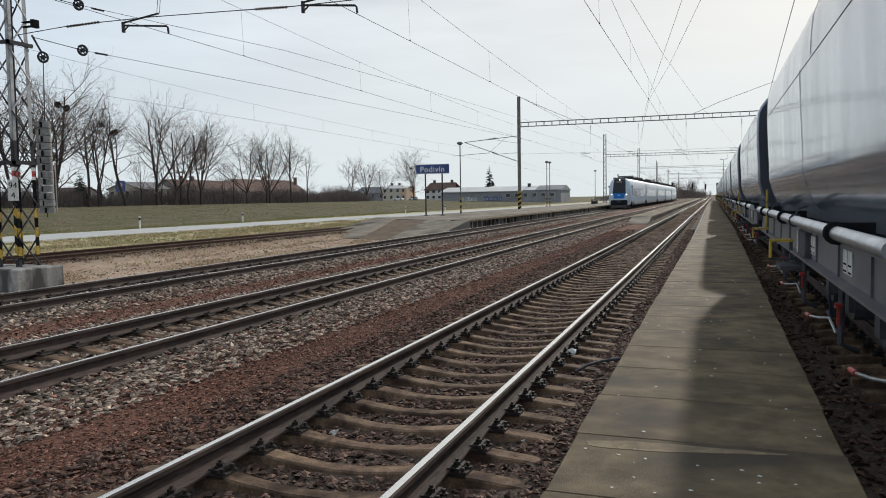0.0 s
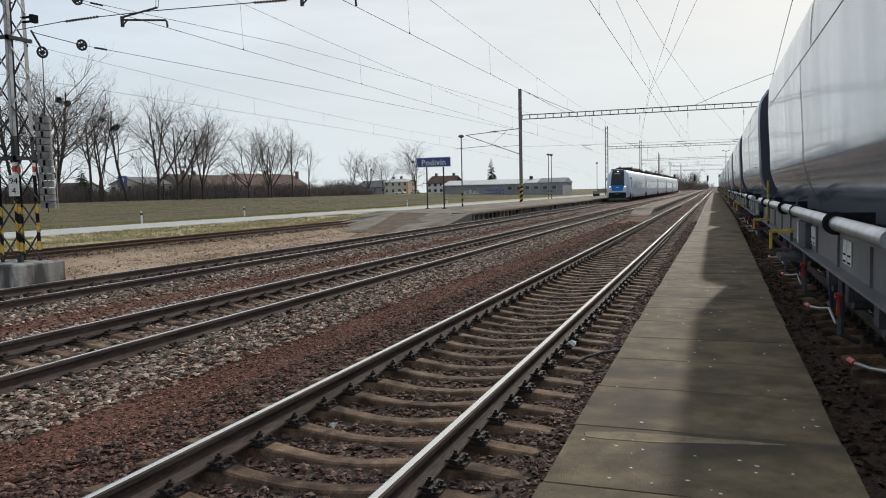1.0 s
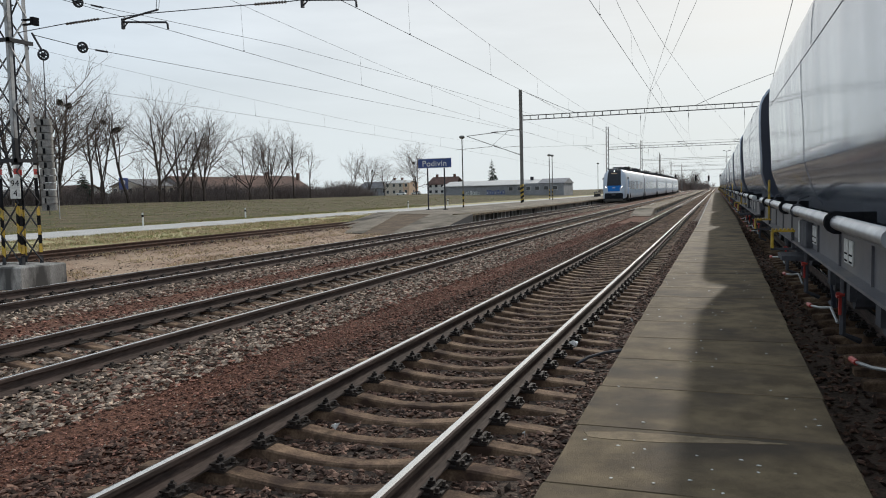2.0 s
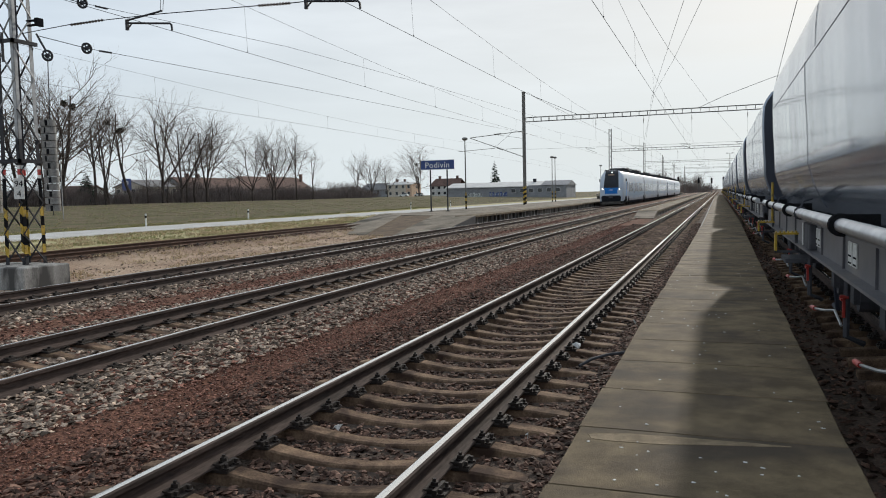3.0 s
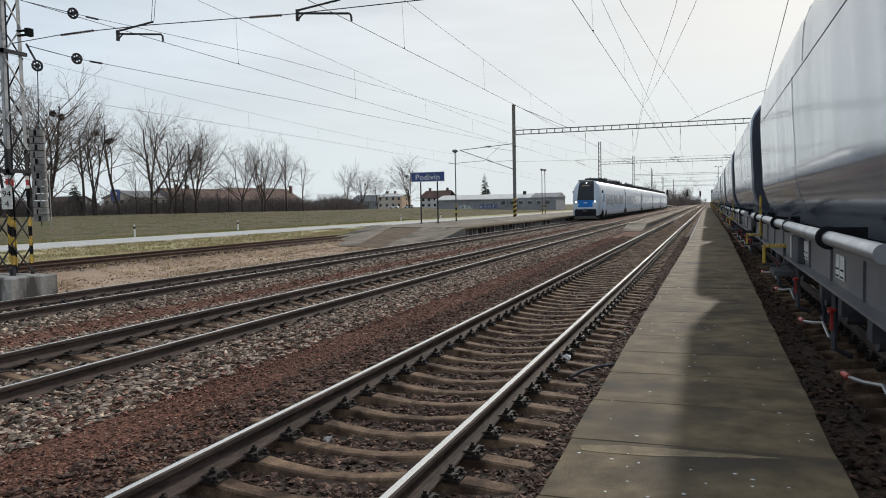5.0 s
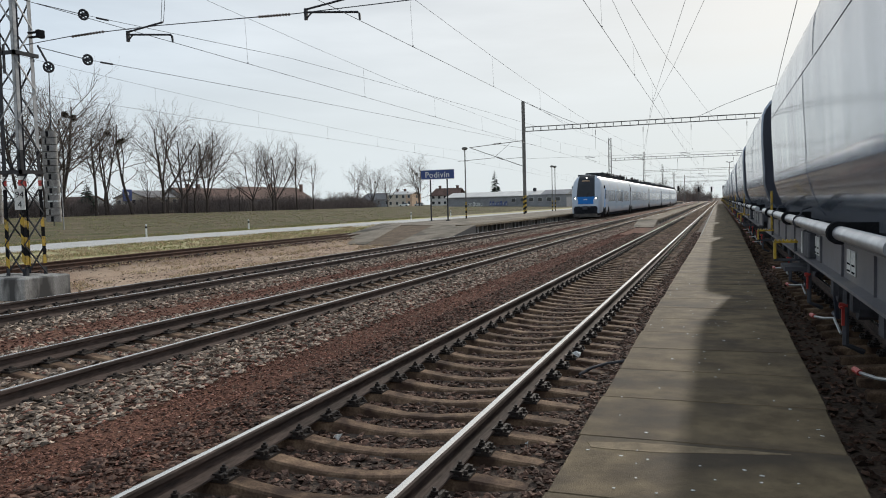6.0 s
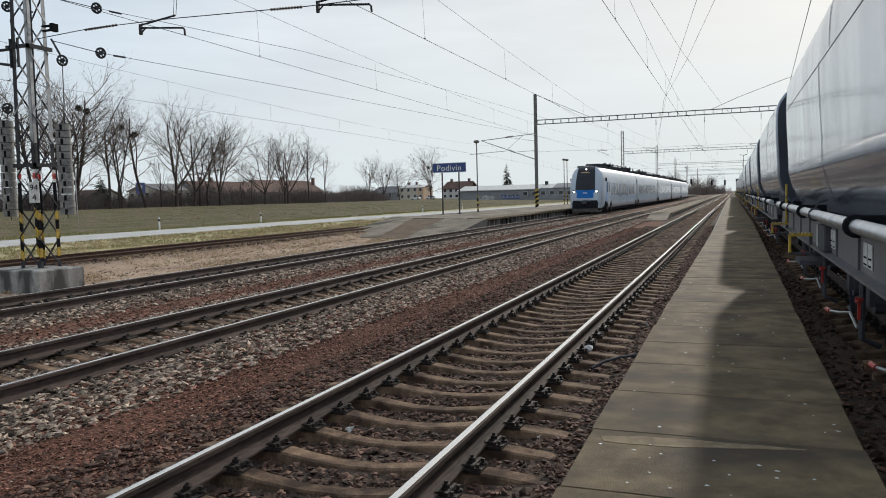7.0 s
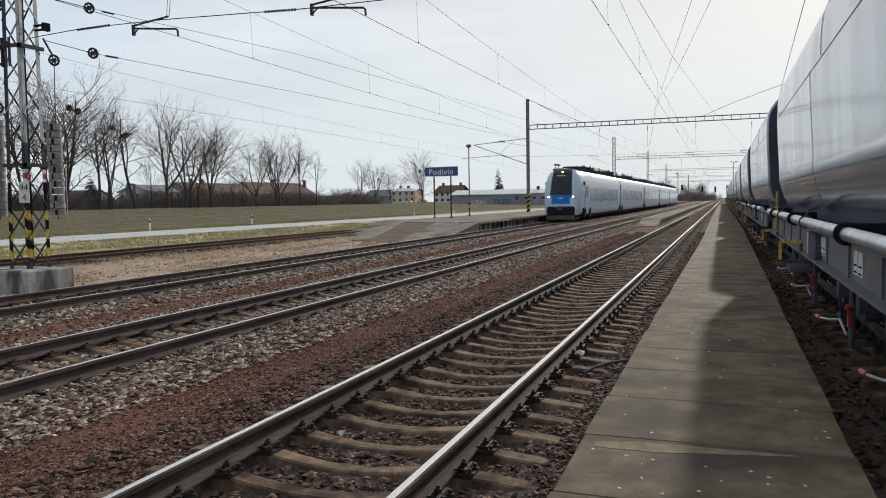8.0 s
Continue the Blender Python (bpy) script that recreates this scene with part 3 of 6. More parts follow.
# ---- the slab platform beside the wagons ----
def slab_platform():
    p = thing("slab_platform", (0, 0, 0), "low narrow concrete slab platform beside the wagons", "platform", kind="structure")
    g = Geo()
    g.box(-0.725, 0.725, -0.4705, 0.4705, 0.07, 0.2, 0.006)
    me = g.mesh("slab")
    me.materials.append(M["slab"])
    y = 4.505 - 12 * 0.947 - 0.4735
    for i in range(180):
        o = part("slab", me, None, p, at=(-0.045 + random.uniform(-0.008, 0.008) + min(0.2, max(0, 0.0065 * (y - 5))), y, 0 if y < 7 else random.uniform(-0.003, 0.003)))
        o.rotation_euler = (0, 0, random.uniform(-0.004, 0.004)) if y < 7 else (random.uniform(-0.0015, 0.0015), random.uniform(-0.0015, 0.0015), random.uniform(-0.003, 0.003))
        y += 0.947
    y -= 0.47
    part("edge_support", Geo().box(-0.68, -0.56, -7.5, y, -0.4, 0.068), "concrete", p)
    part("edge_support", Geo().box(0.47, 0.59, -7.5, y, -0.4, 0.068), "concrete", p)
    return p


def island_platform():
    p = thing("island_platform", (0, 0, 0), "narrow pale concrete platform with a sloping end between tracks", "platform", kind="structure")
    x0, x1 = -5.14, -3.86
    g = Geo()
    g.box(x0, x1, 0, 0.94, 0.05, 0.22, 0.01)
    me = g.mesh("slab")
    me.materials.append(M["slab"])
    for i in range(150):
        part("slab", me, None, p, at=(0, 53.6 + i * 0.95, random.uniform(-0.006, 0.006)))
    end = 53.6 + 150 * 0.95
    part("far_slabs", Geo().box(x0, x1, end, 330, 0.05, 0.22), "slab", p)
    part("edge_support", Geo().box(x0 + 0.08, x0 + 0.2, 53.6, 330, -0.35, 0.048), "concrete", p)
    part("edge_support", Geo().box(x1 - 0.2, x1 - 0.08, 53.6, 330, -0.35, 0.048), "concrete", p)
    g = Geo().loft([[(x0, y, -0.4), (x1, y, -0.4), (x1, y, z), (x0, y, z)] for y, z in ((50.2, -0.16), (53.58, 0.215))], True, True)
    part("end_ramp", g, "ramp", p)
    return p


def station_platform():
    p = thing("station_platform", (0, 0, 0), "raised concrete station platform with dark support face and ramp end", "platform", kind="structure")
    xe, xb, zt = -13.25, -21.3, 0.38
    part("edge_slabs", Geo().box(xe - 1.2, xe, 42.2, 330, zt - 0.12, zt, 0.015), "slab", p)
    part("paving", Geo().box(xb, xe - 1.205, 56, 330, -0.4, zt - 0.006), "ramp", p)
    # dark colour holds the shade under the overhanging edge slabs
    part("support_wall", Geo().box(xe - 0.7, xe - 0.5, 42.2, 330, -0.4, zt - 0.12), "dark_steel_and_shade", p, "support wall with its shade put into a dark colour")
    y = 42.6
    g = Geo().box(-0.1, 0.1, -0.11, 0.11, -0.42, zt - 0.12)
    me = g.mesh("support_block")
    me.materials.append(M["concrete"])
    while y < 150:
        part("support_block", me, None, p, at=(xe - 0.35, y, 0))
        y += 1.0
    # two concrete ramps with bare earth between, slanting down away from the platform
    def slope(name, top, foot, material, label="", lift=0.0):
        (ax, ay), (bx, by) = top
        (cx, cy), (dx, dy) = foot
        zt_, zf = zt - 0.004 + lift, -0.37 + lift
        up = [(ax, ay, zt_), (bx, by, zt_), (dx, dy, zf), (cx, cy, zf)]
        part(name, Geo().loft([up, [(x, y, -0.7) for x, y, _ in up]], True, True), material, p, label)
    slope("end_ramp", ((-16.3, 43.5), (xe, 42.2)), ((-15.3, 34.8), (xe, 35.6)), "ramp")
    # thin dark plate added as the shade on the ramp's side
    part("ramp_side", Geo().loft([[(x, 42.2, zt - 0.03), (x, 35.7, -0.38), (x, 42.2, -0.6)] for x in (xe + 0.002, xe + 0.04)], True, True), "dark_steel_and_shade", p, "dark plate painting the shade on the ramp's side")
    slope("earth_bank", ((-19.0, 44.8), (-16.3, 43.5)), ((-17.3, 36.0), (-15.3, 34.8)), "dirt", "bare brown earth between the ramps", -0.03)
    slope("end_ramp", ((-22.7, 49.9), (-19.0, 44.8)), ((-20.7, 37.2), (-17.3, 36.0)), "ramp")
    part("paving", Geo().loft([[(xb, 50.4, z), (-22.7, 49.9, z), (-19.0, 44.8, z), (-16.3, 43.5, z), (xe - 1.2, 42.6, z), (xe - 1.2, 56, z), (xb, 56, z)] for z in (-0.5, zt - 0.009)], True, True), "ramp", p)
    return p


slab_platform()
island_platform()
station_platform()


# ---- road ----
def road():
    rows = [(-60, -33.6, -39.6), (40, -33.6, -39.6), (70, -32.0, -38.2), (100, -28.6, -36), (140, -27.2, -34.6), (400, -27.2, -34.6)]
    g = Geo()
    for y, a, b in rows:
        g.v += [(a, y, -0.2), (b, y, -0.2), (b - 0.15, y, -0.4), (a + 0.15, y, -0.4)]
    n = len(rows)
    for i in range(n - 1):
        for k in range(4):
            j = (k + 1) % 4
            g.f.append((i * 4 + k, (i + 1) * 4 + k, (i + 1) * 4 + j, i * 4 + j))
    return tagged(part("road", g, "asphalt"), "pale grey asphalt road along the field", "road", kind="structure")


road()


# ---- freight wagons ----
WAGON_HALF = [(1.12, 1.22), (1.19, 1.31), (1.265, 1.435), (1.338, 1.6), (1.386, 1.75), (1.422, 1.88), (1.434, 1.93), (1.44, 2.25), (1.462, 2.64), (1.475, 2.87), (1.485, 3.18),
              (1.487, 3.3), (1.48, 3.57), (1.465, 3.76), (1.4, 3.95), (1.26, 4.15), (1.0, 4.3), (0.6, 4.42), (0.0, 4.47)]
BODY_LEN, PITCH = 12.9, 16.9


def wagon_ring(y, inset, grow=0.0):
    side = [(w - inset + grow, z + (inset * 0.8 if z < 1.5 else 0) - (inset * 0.8 if z > 3.8 else 0)) for w, z in WAGON_HALF]
    return [(-w, y, z) for w, z in side] + [(w, y, z) for w, z in reversed(side[:-1])]


def hopper_wagon():
    w = thing("hopper_wagon", (2.6, 5.4, 0), "glossy dark blue-grey hopper wagon standing on the track", "freight wagon", "standing freight wagons")
    g = Geo()
    stations = [(0.0, 0.06), (0.015, 0.025), (0.04, 0.006), (0.18, 0.0)]
    n = 24
    mids = [0.18 + (BODY_LEN - 0.36) * i / n for i in range(1, n)]
    rings = [wagon_ring(y, i) for y, i in stations] + [wagon_ring(y, 0.004 * math.sin(y * 3.1) ** 2) for y in mids]
    rings += [wagon_ring(BODY_LEN - y, i) for y, i in reversed(stations)]
    g.loft(rings, True, True)
    body = part("body", g, "wagon", w, smooth=35)
    for y, d in ((0.0, -0.012), (BODY_LEN, 0.012)):
        part("end_wall", Geo().loft([wagon_ring(y, 0.045), wagon_ring(y + d, 0.05)], True, True), "wagon_dark", body, "dark navy end wall")
    # weld seams: along the side, and upright where sheets meet
    for s in (-1, 1):
        part("weld_seam", Geo().path([(s * 1.488, 0.15, 3.27), (s * 1.488, BODY_LEN - 0.15, 3.27)], 0.0035, 4), "wagon_seam", body)
    low = [(-x - 0.003, z) for x, z in WAGON_HALF[1:12]]
    high = [(-x - 0.003, z) for x, z in WAGON_HALF[11:]]
    part("weld_seam", Geo().path([(x, 6.2, z) for x, z in low], 0.003, 4), "wagon_seam", body)
    part("weld_seam", Geo().path([(x, 5.0, z) for x, z in high], 0.003, 4), "wagon_seam", body)
    # long pipe along the side with black flanges
    for s in (-1, 1):
        part("side_pipe", Geo().cyl((s * 1.6, -0.3, 1.27), (s * 1.6, BODY_LEN + 0.2, 1.27), 0.062, 14), "pipe", w, "bare steel pipe", smooth=40)
    for y in (1.9, 6.9, 11.2):
        f = Geo().cyl((-1.6, y - 0.06, 1.27), (-1.6, y + 0.06, 1.27), 0.1, 14)
        f.box(-1.56, -1.3, y - 0.03, y + 0.03, 1.2, 1.36)
        part("pipe_flange", f, "black", w)
    for y in (5.3, 9.4):
        f = Geo().path([(-1.6 + 0.075 * math.cos(a), y, 1.27 + 0.075 * math.sin(a)) for a in np.linspace(0, 6.28, 13)], 0.012, 5)
        f.path([(-1.6, y, 1.34), (-1.56, y + 0.05, 1.42), (-1.45, y + 0.12, 1.45)], 0.012, 5)
        part("pipe_clamp", f, "under", w)
    # sole bar, a channel with lips
    for s in (-1, 1):
        prof = [(0, 0.82), (-0.13, 0.82), (-0.13, 0.845), (-0.03, 0.85), (-0.03, 1.17), (-0.1, 1.175), (-0.1, 1.2), (0, 1.2)]
        prof = [(s * (1.47 - x), z) for x, z in prof]
        if s > 0:
            prof = prof[::-1]
        part("sole_bar", Geo().prism(prof, -0.9, BODY_LEN + 0.9), "wagon_sill", w, smooth=30)
    for y in np.arange(0.8, BODY_LEN, 1.55):
        part("stiffener", Geo().box(-1.52, -1.5, y, y + 0.02, 0.85, 1.17), "wagon_sill", w)
    part("underframe", Geo().box(-1.4, 1.4, -0.9, BODY_LEN + 0.9, 0.9, 1.18), "under", w)
    # white lettered plates with dark bars
    for y0, wd in ((1.66, 0.2), (1.9, 0.2), (4.08, 0.17), (4.29, 0.19)):
        p = part("label_plate", Geo().box(-1.512, -1.503, y0, y0 + wd, 0.915, 1.12), "plate", w, "small white lettered plate")
        for k in range(2):
            part("lettering_bar", Geo().box(-1.515, -1.512, y0 + 0.03, y0 + wd - 0.03, 0.93 + k * 0.06, 0.945 + k * 0.06), "black", p)
    # funnels under the body
    for c in (3.0, 6.4, 9.8):
        f = Geo().loft([[(-1.1, c - 1.3, 1.3), (1.1, c - 1.3, 1.3), (1.1, c + 1.3, 1.3), (-1.1, c + 1.3, 1.3)],
                        [(-0.7, c - 0.5, 0.42), (0.7, c - 0.5, 0.42), (0.7, c + 0.5, 0.42), (-0.7, c + 0.5, 0.42)]], True, True)
        part("discharge_funnel", f, "wagon_dark", w)
    # red-tipped discharge levers and red valves
    for y in (0.64, 3.36, 6.41, 9.2):
        f = Geo().path([(-1.5, y - 0.85, 0.3), (-1.52, y - 0.55, 0.4), (-1.58, y - 0.3, 0.36), (-1.64, y - 0.05, 0.34)], 0.013, 6)
        v = part("lever", f, "galv", w, "steel lever with a red grip")
        part("grip", Geo().cyl((-1.64, y - 0.06, 0.34), (-1.66, y + 0.04, 0.345), 0.022, 8), "red_plastic", v, "red grip")
        y -= 0.88
        f = Geo().box(-1.5, -1.475, y - 0.015, y + 0.015, 0.38, 0.56)
        f.cyl((-1.52, y, 0.57), (-1.45, y, 0.57), 0.022, 8)
        f.box(-1.52, -1.5, y - 0.07, y + 0.04, 0.545, 0.565)
        part("valve", f, "red_plastic", w, "red valve")
        part("valve_pipe", Geo().path([(-1.46, y, 0.8), (-1.46, y + 0.03, 0.2), (-1.3, y + 0.1, 0.12)], 0.03, 6), "under", w)
    # bogies
    for c in (0.9, BODY_LEN - 0.9):
        bg = Geo().box(-1.05, -0.93, c - 1.3, c + 1.3, 0.45, 0.72, 0.03)
        bg.box(0.93, 1.05, c - 1.3, c + 1.3, 0.45, 0.72, 0.03)
        bg.box(-1.0, 1.0, c - 0.25, c + 0.25, 0.5, 0.85)
        for dy in (-0.9, 0.9):
            for s in (-1, 1):
                bg.box(s * 1.02 - 0.12, s * 1.02 + 0.12, c + dy - 0.14, c + dy + 0.14, 0.36, 0.62, 0.03)
                for k in (-0.28, 0.28):
                    bg.cyl((s * 1.02, c + dy + k, 0.36), (s * 1.02, c + dy + k, 0.6), 0.07, 8)
        b = part("bogie", bg, "under", w)
        for dy in (-0.9, 0.9):
            for s in (-0.75, 0.75):
                wg = Geo().wheel((s, c + dy, 0.46), 0.46, 0.13, "x", 24)
                wg.wheel((s * 0.91, c + dy, 0.46), 0.485, 0.03, "x", 24)
                part("wheel", wg, "under", b)
    # end platforms: yellow steps, grab pole, buffers
    for y, d in ((-0.75, -1), (BODY_LEN + 0.75, 1)):
        part("buffer_beam", Geo().box(-1.3, 1.3, y - 0.08, y + 0.08, 0.85, 1.25), "wagon_dark", w)
        for s in (-0.88, 0.88):
            f = Geo().cyl((s, y, 1.06), (s, y + d * 0.5, 1.06), 0.11, 10)
            f.cyl((s, y + d * 0.5, 1.06), (s, y + d * 0.56, 1.06), 0.24, 16)
            part("buffer", f, "under", w)
        part("coupling_hook", Geo().box(-0.06, 0.06, min(y, y + d * 0.4), max(y, y + d * 0.4), 0.98, 1.12), "under", w)
        part("end_box", Geo().box(-1.5, -1.25, y - 0.15, y + 0.2, 0.95, 1.3, 0.02), "under", w)
        f = Geo()
        for k in range(6):
            f.cyl((-1.0, y - d * 0.45, 1.5 + k * 0.42), (-0.6, y - d * 0.45, 1.5 + k * 0.42), 0.014, 6)
        for s in (-1.0, -0.6):
            f.cyl((s, y - d * 0.45, 1.2), (s, y - d * 0.45, 4.0), 0.018, 6)
        part("ladder", f, "wagon_dark", w)
    # yellow steps and grab pole on the platform side
    def step(y, z, drop):
        f = Geo().box(-1.86, -1.56, y - 0.08, y + 0.08, z, z + 0.025)
        for k in range(6):
            f.box(-1.85 + k * 0.05, -1.83 + k * 0.05, y - 0.085, y + 0.08, z + 0.025, z + 0.045)
        part("step", f, "yellow", w, "worn yellow step")
        part("step_post", Geo().box(-1.86, -1.83, y - 0.07, y + 0.07, z - drop, z), "yellow", w)
        part("step_post", Geo().box(-1.6, -1.57, y - 0.07, y + 0.07, z - drop, z), "under", w)
        part("step_rail", Geo().box(-1.86, -1.3, y - 0.03, y + 0.03, z - drop - 0.03, z - drop), "under", w)
    step(6.0, 0.96, 0.22)
    step(10.75, 0.92, 0.16)
    part("grab_pole", Geo().cyl((-1.6, 10.7, 0.92), (-1.6, 10.7, 1.7), 0.022, 8), "yellow", w, "yellow grab pole", smooth=40)
    part("control_box", Geo().box(-1.58, -1.46, 4.45, 5.2, 0.86, 1.16, 0.015), "under", w)
    part("box_plate", Geo().box(-1.592, -1.582, 5.1, 5.18, 0.88, 1.15), "plate", w)
    part("lower_step", Geo().box(-1.75, -1.3, 5.6, 6.3, 0.6, 0.66), "under", w)
    for y in (1.2, 2.6, 3.9, 7.6):
        f = Geo().cyl((-1.35, y, 0.55), (-1.0, y, 0.55), 0.13, 10)
        f.box(-1.4, -1.3, y - 0.1, y + 0.1, 0.5, 0.85)
        part("actuator", f, "under", w)
    # inclined bracing under the middle
    for y in (4.7, 8.1):
        part("brace", Geo().path([(-1.3, y, 0.86), (-1.2, y + 0.25, 0.1), (-1.2, y + 0.6, 0.1)], 0.035, 6), "wagon_dark", w)
    return w


def wagons():
    first = hopper_wagon()
    for i in [-1] + list(range(1, 14)):
        copy_thing(first, pose(2.6, 5.4 + PITCH * i, 0))


wagons()

# ---- the train ----
TRAIN_HALF = [(1.32, 0.42), (1.39, 0.5), (1.41, 0.85), (1.41, 2.5), (1.38, 3.0), (1.27, 3.45), (1.05, 3.78), (0.82, 3.93), (0.45, 4.02), (0.0, 4.05)]
NOSE = [(0.0, 1.15, 0.72), (0.12, 1.75, 0.84), (0.35, 2.55, 0.91), (0.62, 3.2, 0.95), (0.95, 3.68, 0.98), (1.35, 3.95, 0.995), (1.9, 4.05, 1.0)]
CARS = [(0.0, 24.7), (25.1, 50.3), (50.7, 76.5), (76.9, 102.6), (103.0, 130.0)]


def train_ring(y, ztop=4.05, ws=1.0):
    side = [(w * ws, 0.42 + (z - 0.42) * (ztop - 0.42) / 3.63) for w, z in TRAIN_HALF]
    return [(-w, y, z) for w, z in side] + [(w, y, z) for w, z in reversed(side[:-1])]


def nose_y(z):
    pts = [(zt, y) for y, zt, _ in NOSE]
    for (za, ya), (zb, yb) in zip(pts, pts[1:]):
        if z <= zb:
            return ya + (yb - ya) * max(0, z - za) / (zb - za)
    return pts[-1][1]


def front_panel(z0, z1, w0, w1, off, n=8):
    """A panel that follows the raked front."""
    rings = []
    for i in range(n + 1):
        z = z0 + (z1 - z0) * i / n
        h = w0 + (w1 - w0) * i / n
        y = nose_y(z * 0.992) - off
        rings.append([(h * t, y + 0.07 * t * t, z) for t in (-1, -0.75, -0.5, 0, 0.5, 0.75, 1)])
    g = Geo().loft(rings, False)
    back = [[(x, y + 0.05, z) for x, y, z in r] for r in rings]
    g.loft(back, False)
    edge_a = [r[0] for r in rings] + rings[-1][1:] + [r[-1] for r in reversed(rings[:-1])] + rings[0][1:-1][::-1]
    edge_b = [(x, y + 0.05, z) for x, y, z in edge_a]
    g.loft([edge_a, edge_b], True)
    return g


def train():
    t = thing("passenger_train", (-11.63, 57.6, 0), "white and blue electric passenger train with lit headlights", "train")
    wheelsets = []
    for k, (a, b) in enumerate(CARS):
        g = Geo()
        if k == 0:
            g.loft([train_ring(y, zt, ws) for y, zt, ws in NOSE] + [train_ring(b)], True, True)
        else:
            g.loft([train_ring(a), train_ring(b)], True, True)
        car = part("car", g, "t_white", t, smooth=40)
        s0 = a + (5.2 if k == 0 else 1.6)
        for s in (-1, 1):
            # window band pane by pane, doors
            n = int((b - 1.6 - s0) / 1.75)
            for i in range(n):
                y = s0 + i * 1.75
                door = i in (3, n - 4)
                if door:
                    dg = Geo().box(s * 1.412 - 0.006, s * 1.412 + 0.006, y, y + 1.5, 0.72, 2.75)
                    d = part("door", dg, "t_pale", car, "pale blue sliding door")
                    for q in (0.12, 0.82):
                        part("pane", Geo().box(s * 1.42 - 0.005, s * 1.42 + 0.005, y + q, y + q + 0.56, 1.35, 2.55), "t_sky_glass", d)
                else:
                    part("window_pane", Geo().box(s * 1.411 - 0.006, s * 1.411 + 0.006, y, y + 1.7, 1.5, 2.6), "t_sky_glass", car)
            part("colour_band", Geo().box(s * 1.41 - 0.004, s * 1.41 + 0.004, s0 - 0.4, b - 0.3, 0.98, 1.48), "t_pale", car, "pale blue band")
            part("skirt", Geo().box(s * 1.3 - 0.02, s * 1.3 + 0.02, a + (6.0 if k == 0 else 2.2), b - 2.2, 0.2, 0.44), "t_dark", car)
            if k == 0:
                slant = [(2.05, 0.98), (2.95, 0.98), (3.25, 2.75), (2.75, 2.75)]
                part("cab_panel", Geo().loft([[(s * q, y, z) for y, z in slant] for q in (1.38, 1.414)], True, True), "t_cab", car, "slanting sky-blue cab panel")
                pane = [(2.85, 1.75), (3.3, 1.75), (3.42, 2.62), (3.05, 2.62)]
                part("cab_side_window", Geo().loft([[(s * q, y, z) for y, z in pane] for q in (1.4, 1.419)], True, True), "t_glass", car)
                part("cab_door", Geo().box(s * 1.411 - 0.004, s * 1.411 + 0.004, 3.7, 4.4, 0.85, 2.75), "t_white", car)
                part("cab_door_pane", Geo().box(s * 1.411 - 0.008, s * 1.411 + 0.008, 3.85, 4.25, 1.8, 2.6), "t_glass", car)
                part("number_bar", Geo().box(s * 1.412 - 0.004, s * 1.412 + 0.004, 3.75, 4.35, 1.28, 1.4), "t_cab", car)
                part("cab_mirror", Geo().box(s * 1.5 - 0.08, s * 1.5 + 0.05, 1.9, 2.0, 2.7, 3.0, 0.02), "t_dark", car)
        if k == 0:
            part("windscreen", front_panel(1.98, 3.4, 0.84, 0.76, 0.04), "t_glass", car, "large dark raked windscreen", smooth=40)
            part("front_panel", front_panel(1.3, 1.98, 0.88, 0.84, 0.035), "t_blue", car, "bright blue panel below the windscreen", smooth=40)
            dp = part("destination_display", front_panel(3.4, 4.0, 0.76, 0.68, 0.04), "t_glass", car, smooth=40)
            part("display_bar", Geo().box(-0.4, 0.3, nose_y(3.42) - 0.1, nose_y(3.42) - 0.085, 3.4, 3.5), "plaster_ochre", dp)
            part("top_light", Geo().cyl((0, nose_y(3.72) - 0.12, 3.72), (0, nose_y(3.72) + 0.02, 3.72), 0.07, 14), "lamp_on", car, "lit headlight")
            part("wiper", Geo().path([(0.05, nose_y(1.98) - 0.06, 1.95), (0.3, nose_y(2.4) - 0.06, 2.4)], 0.02, 5), "black", car)
            part("emblem", Geo().box(-0.16, 0.16, nose_y(1.75) - 0.05, nose_y(1.75) - 0.03, 1.58, 1.78), "t_white", car, "pale emblem")
            def wrap(w, f, z):
                return [(-w, 2.1, z), (-w + 0.06, 0.9, z), (-w + 0.22, 0.2, z), (-w + 0.5, f, z), (w - 0.5, f, z), (w - 0.22, 0.2, z), (w - 0.06, 0.9, z), (w, 2.1, z)]
            part("front_bumper", Geo().loft([wrap(1.33, -0.04, 0.24), wrap(1.42, -0.14, 0.45), wrap(1.435, -0.14, 0.9), wrap(1.4, -0.07, 1.1)], True, True), "t_dark", car,
                 "black wrap-round bumper", smooth=30)
            part("bumper_plate", Geo().box(-0.5, 0.5, -0.14, -0.1, 1.0, 1.1), "under", car)
            part("snow_plough", Geo().loft([[(-1.25, 0.8, 0.12), (-0.95, 0.0, 0.1), (0.95, 0.0, 0.1), (1.25, 0.8, 0.12)],
                                            [(-1.3, 0.8, 0.34), (-0.98, -0.22, 0.42), (0.98, -0.22, 0.42), (1.3, 0.8, 0.34)]], True, True), "mast_grey", car, "worn grey snow plough")
            part("coupler", Geo().box(-0.2, 0.2, -0.45, 0.1, 0.8, 1.12, 0.03), "under", car)
            for s in (-1, 1):
                lx, lz = s * 0.95, 1.84
                part("headlight", Geo().cyl((lx, 0.13, lz), (lx, 0.4, lz), 0.075, 14), "lamp_on", car, "lit headlight")
                part("tail_light", Geo().cyl((lx, 0.14, lz - 0.32), (lx, 0.4, lz - 0.32), 0.07, 12), "t_glass", car)
                part("light_surround", Geo().cyl((lx, 0.17, lz), (lx, 0.42, lz), 0.14, 16), "t_dark", car)
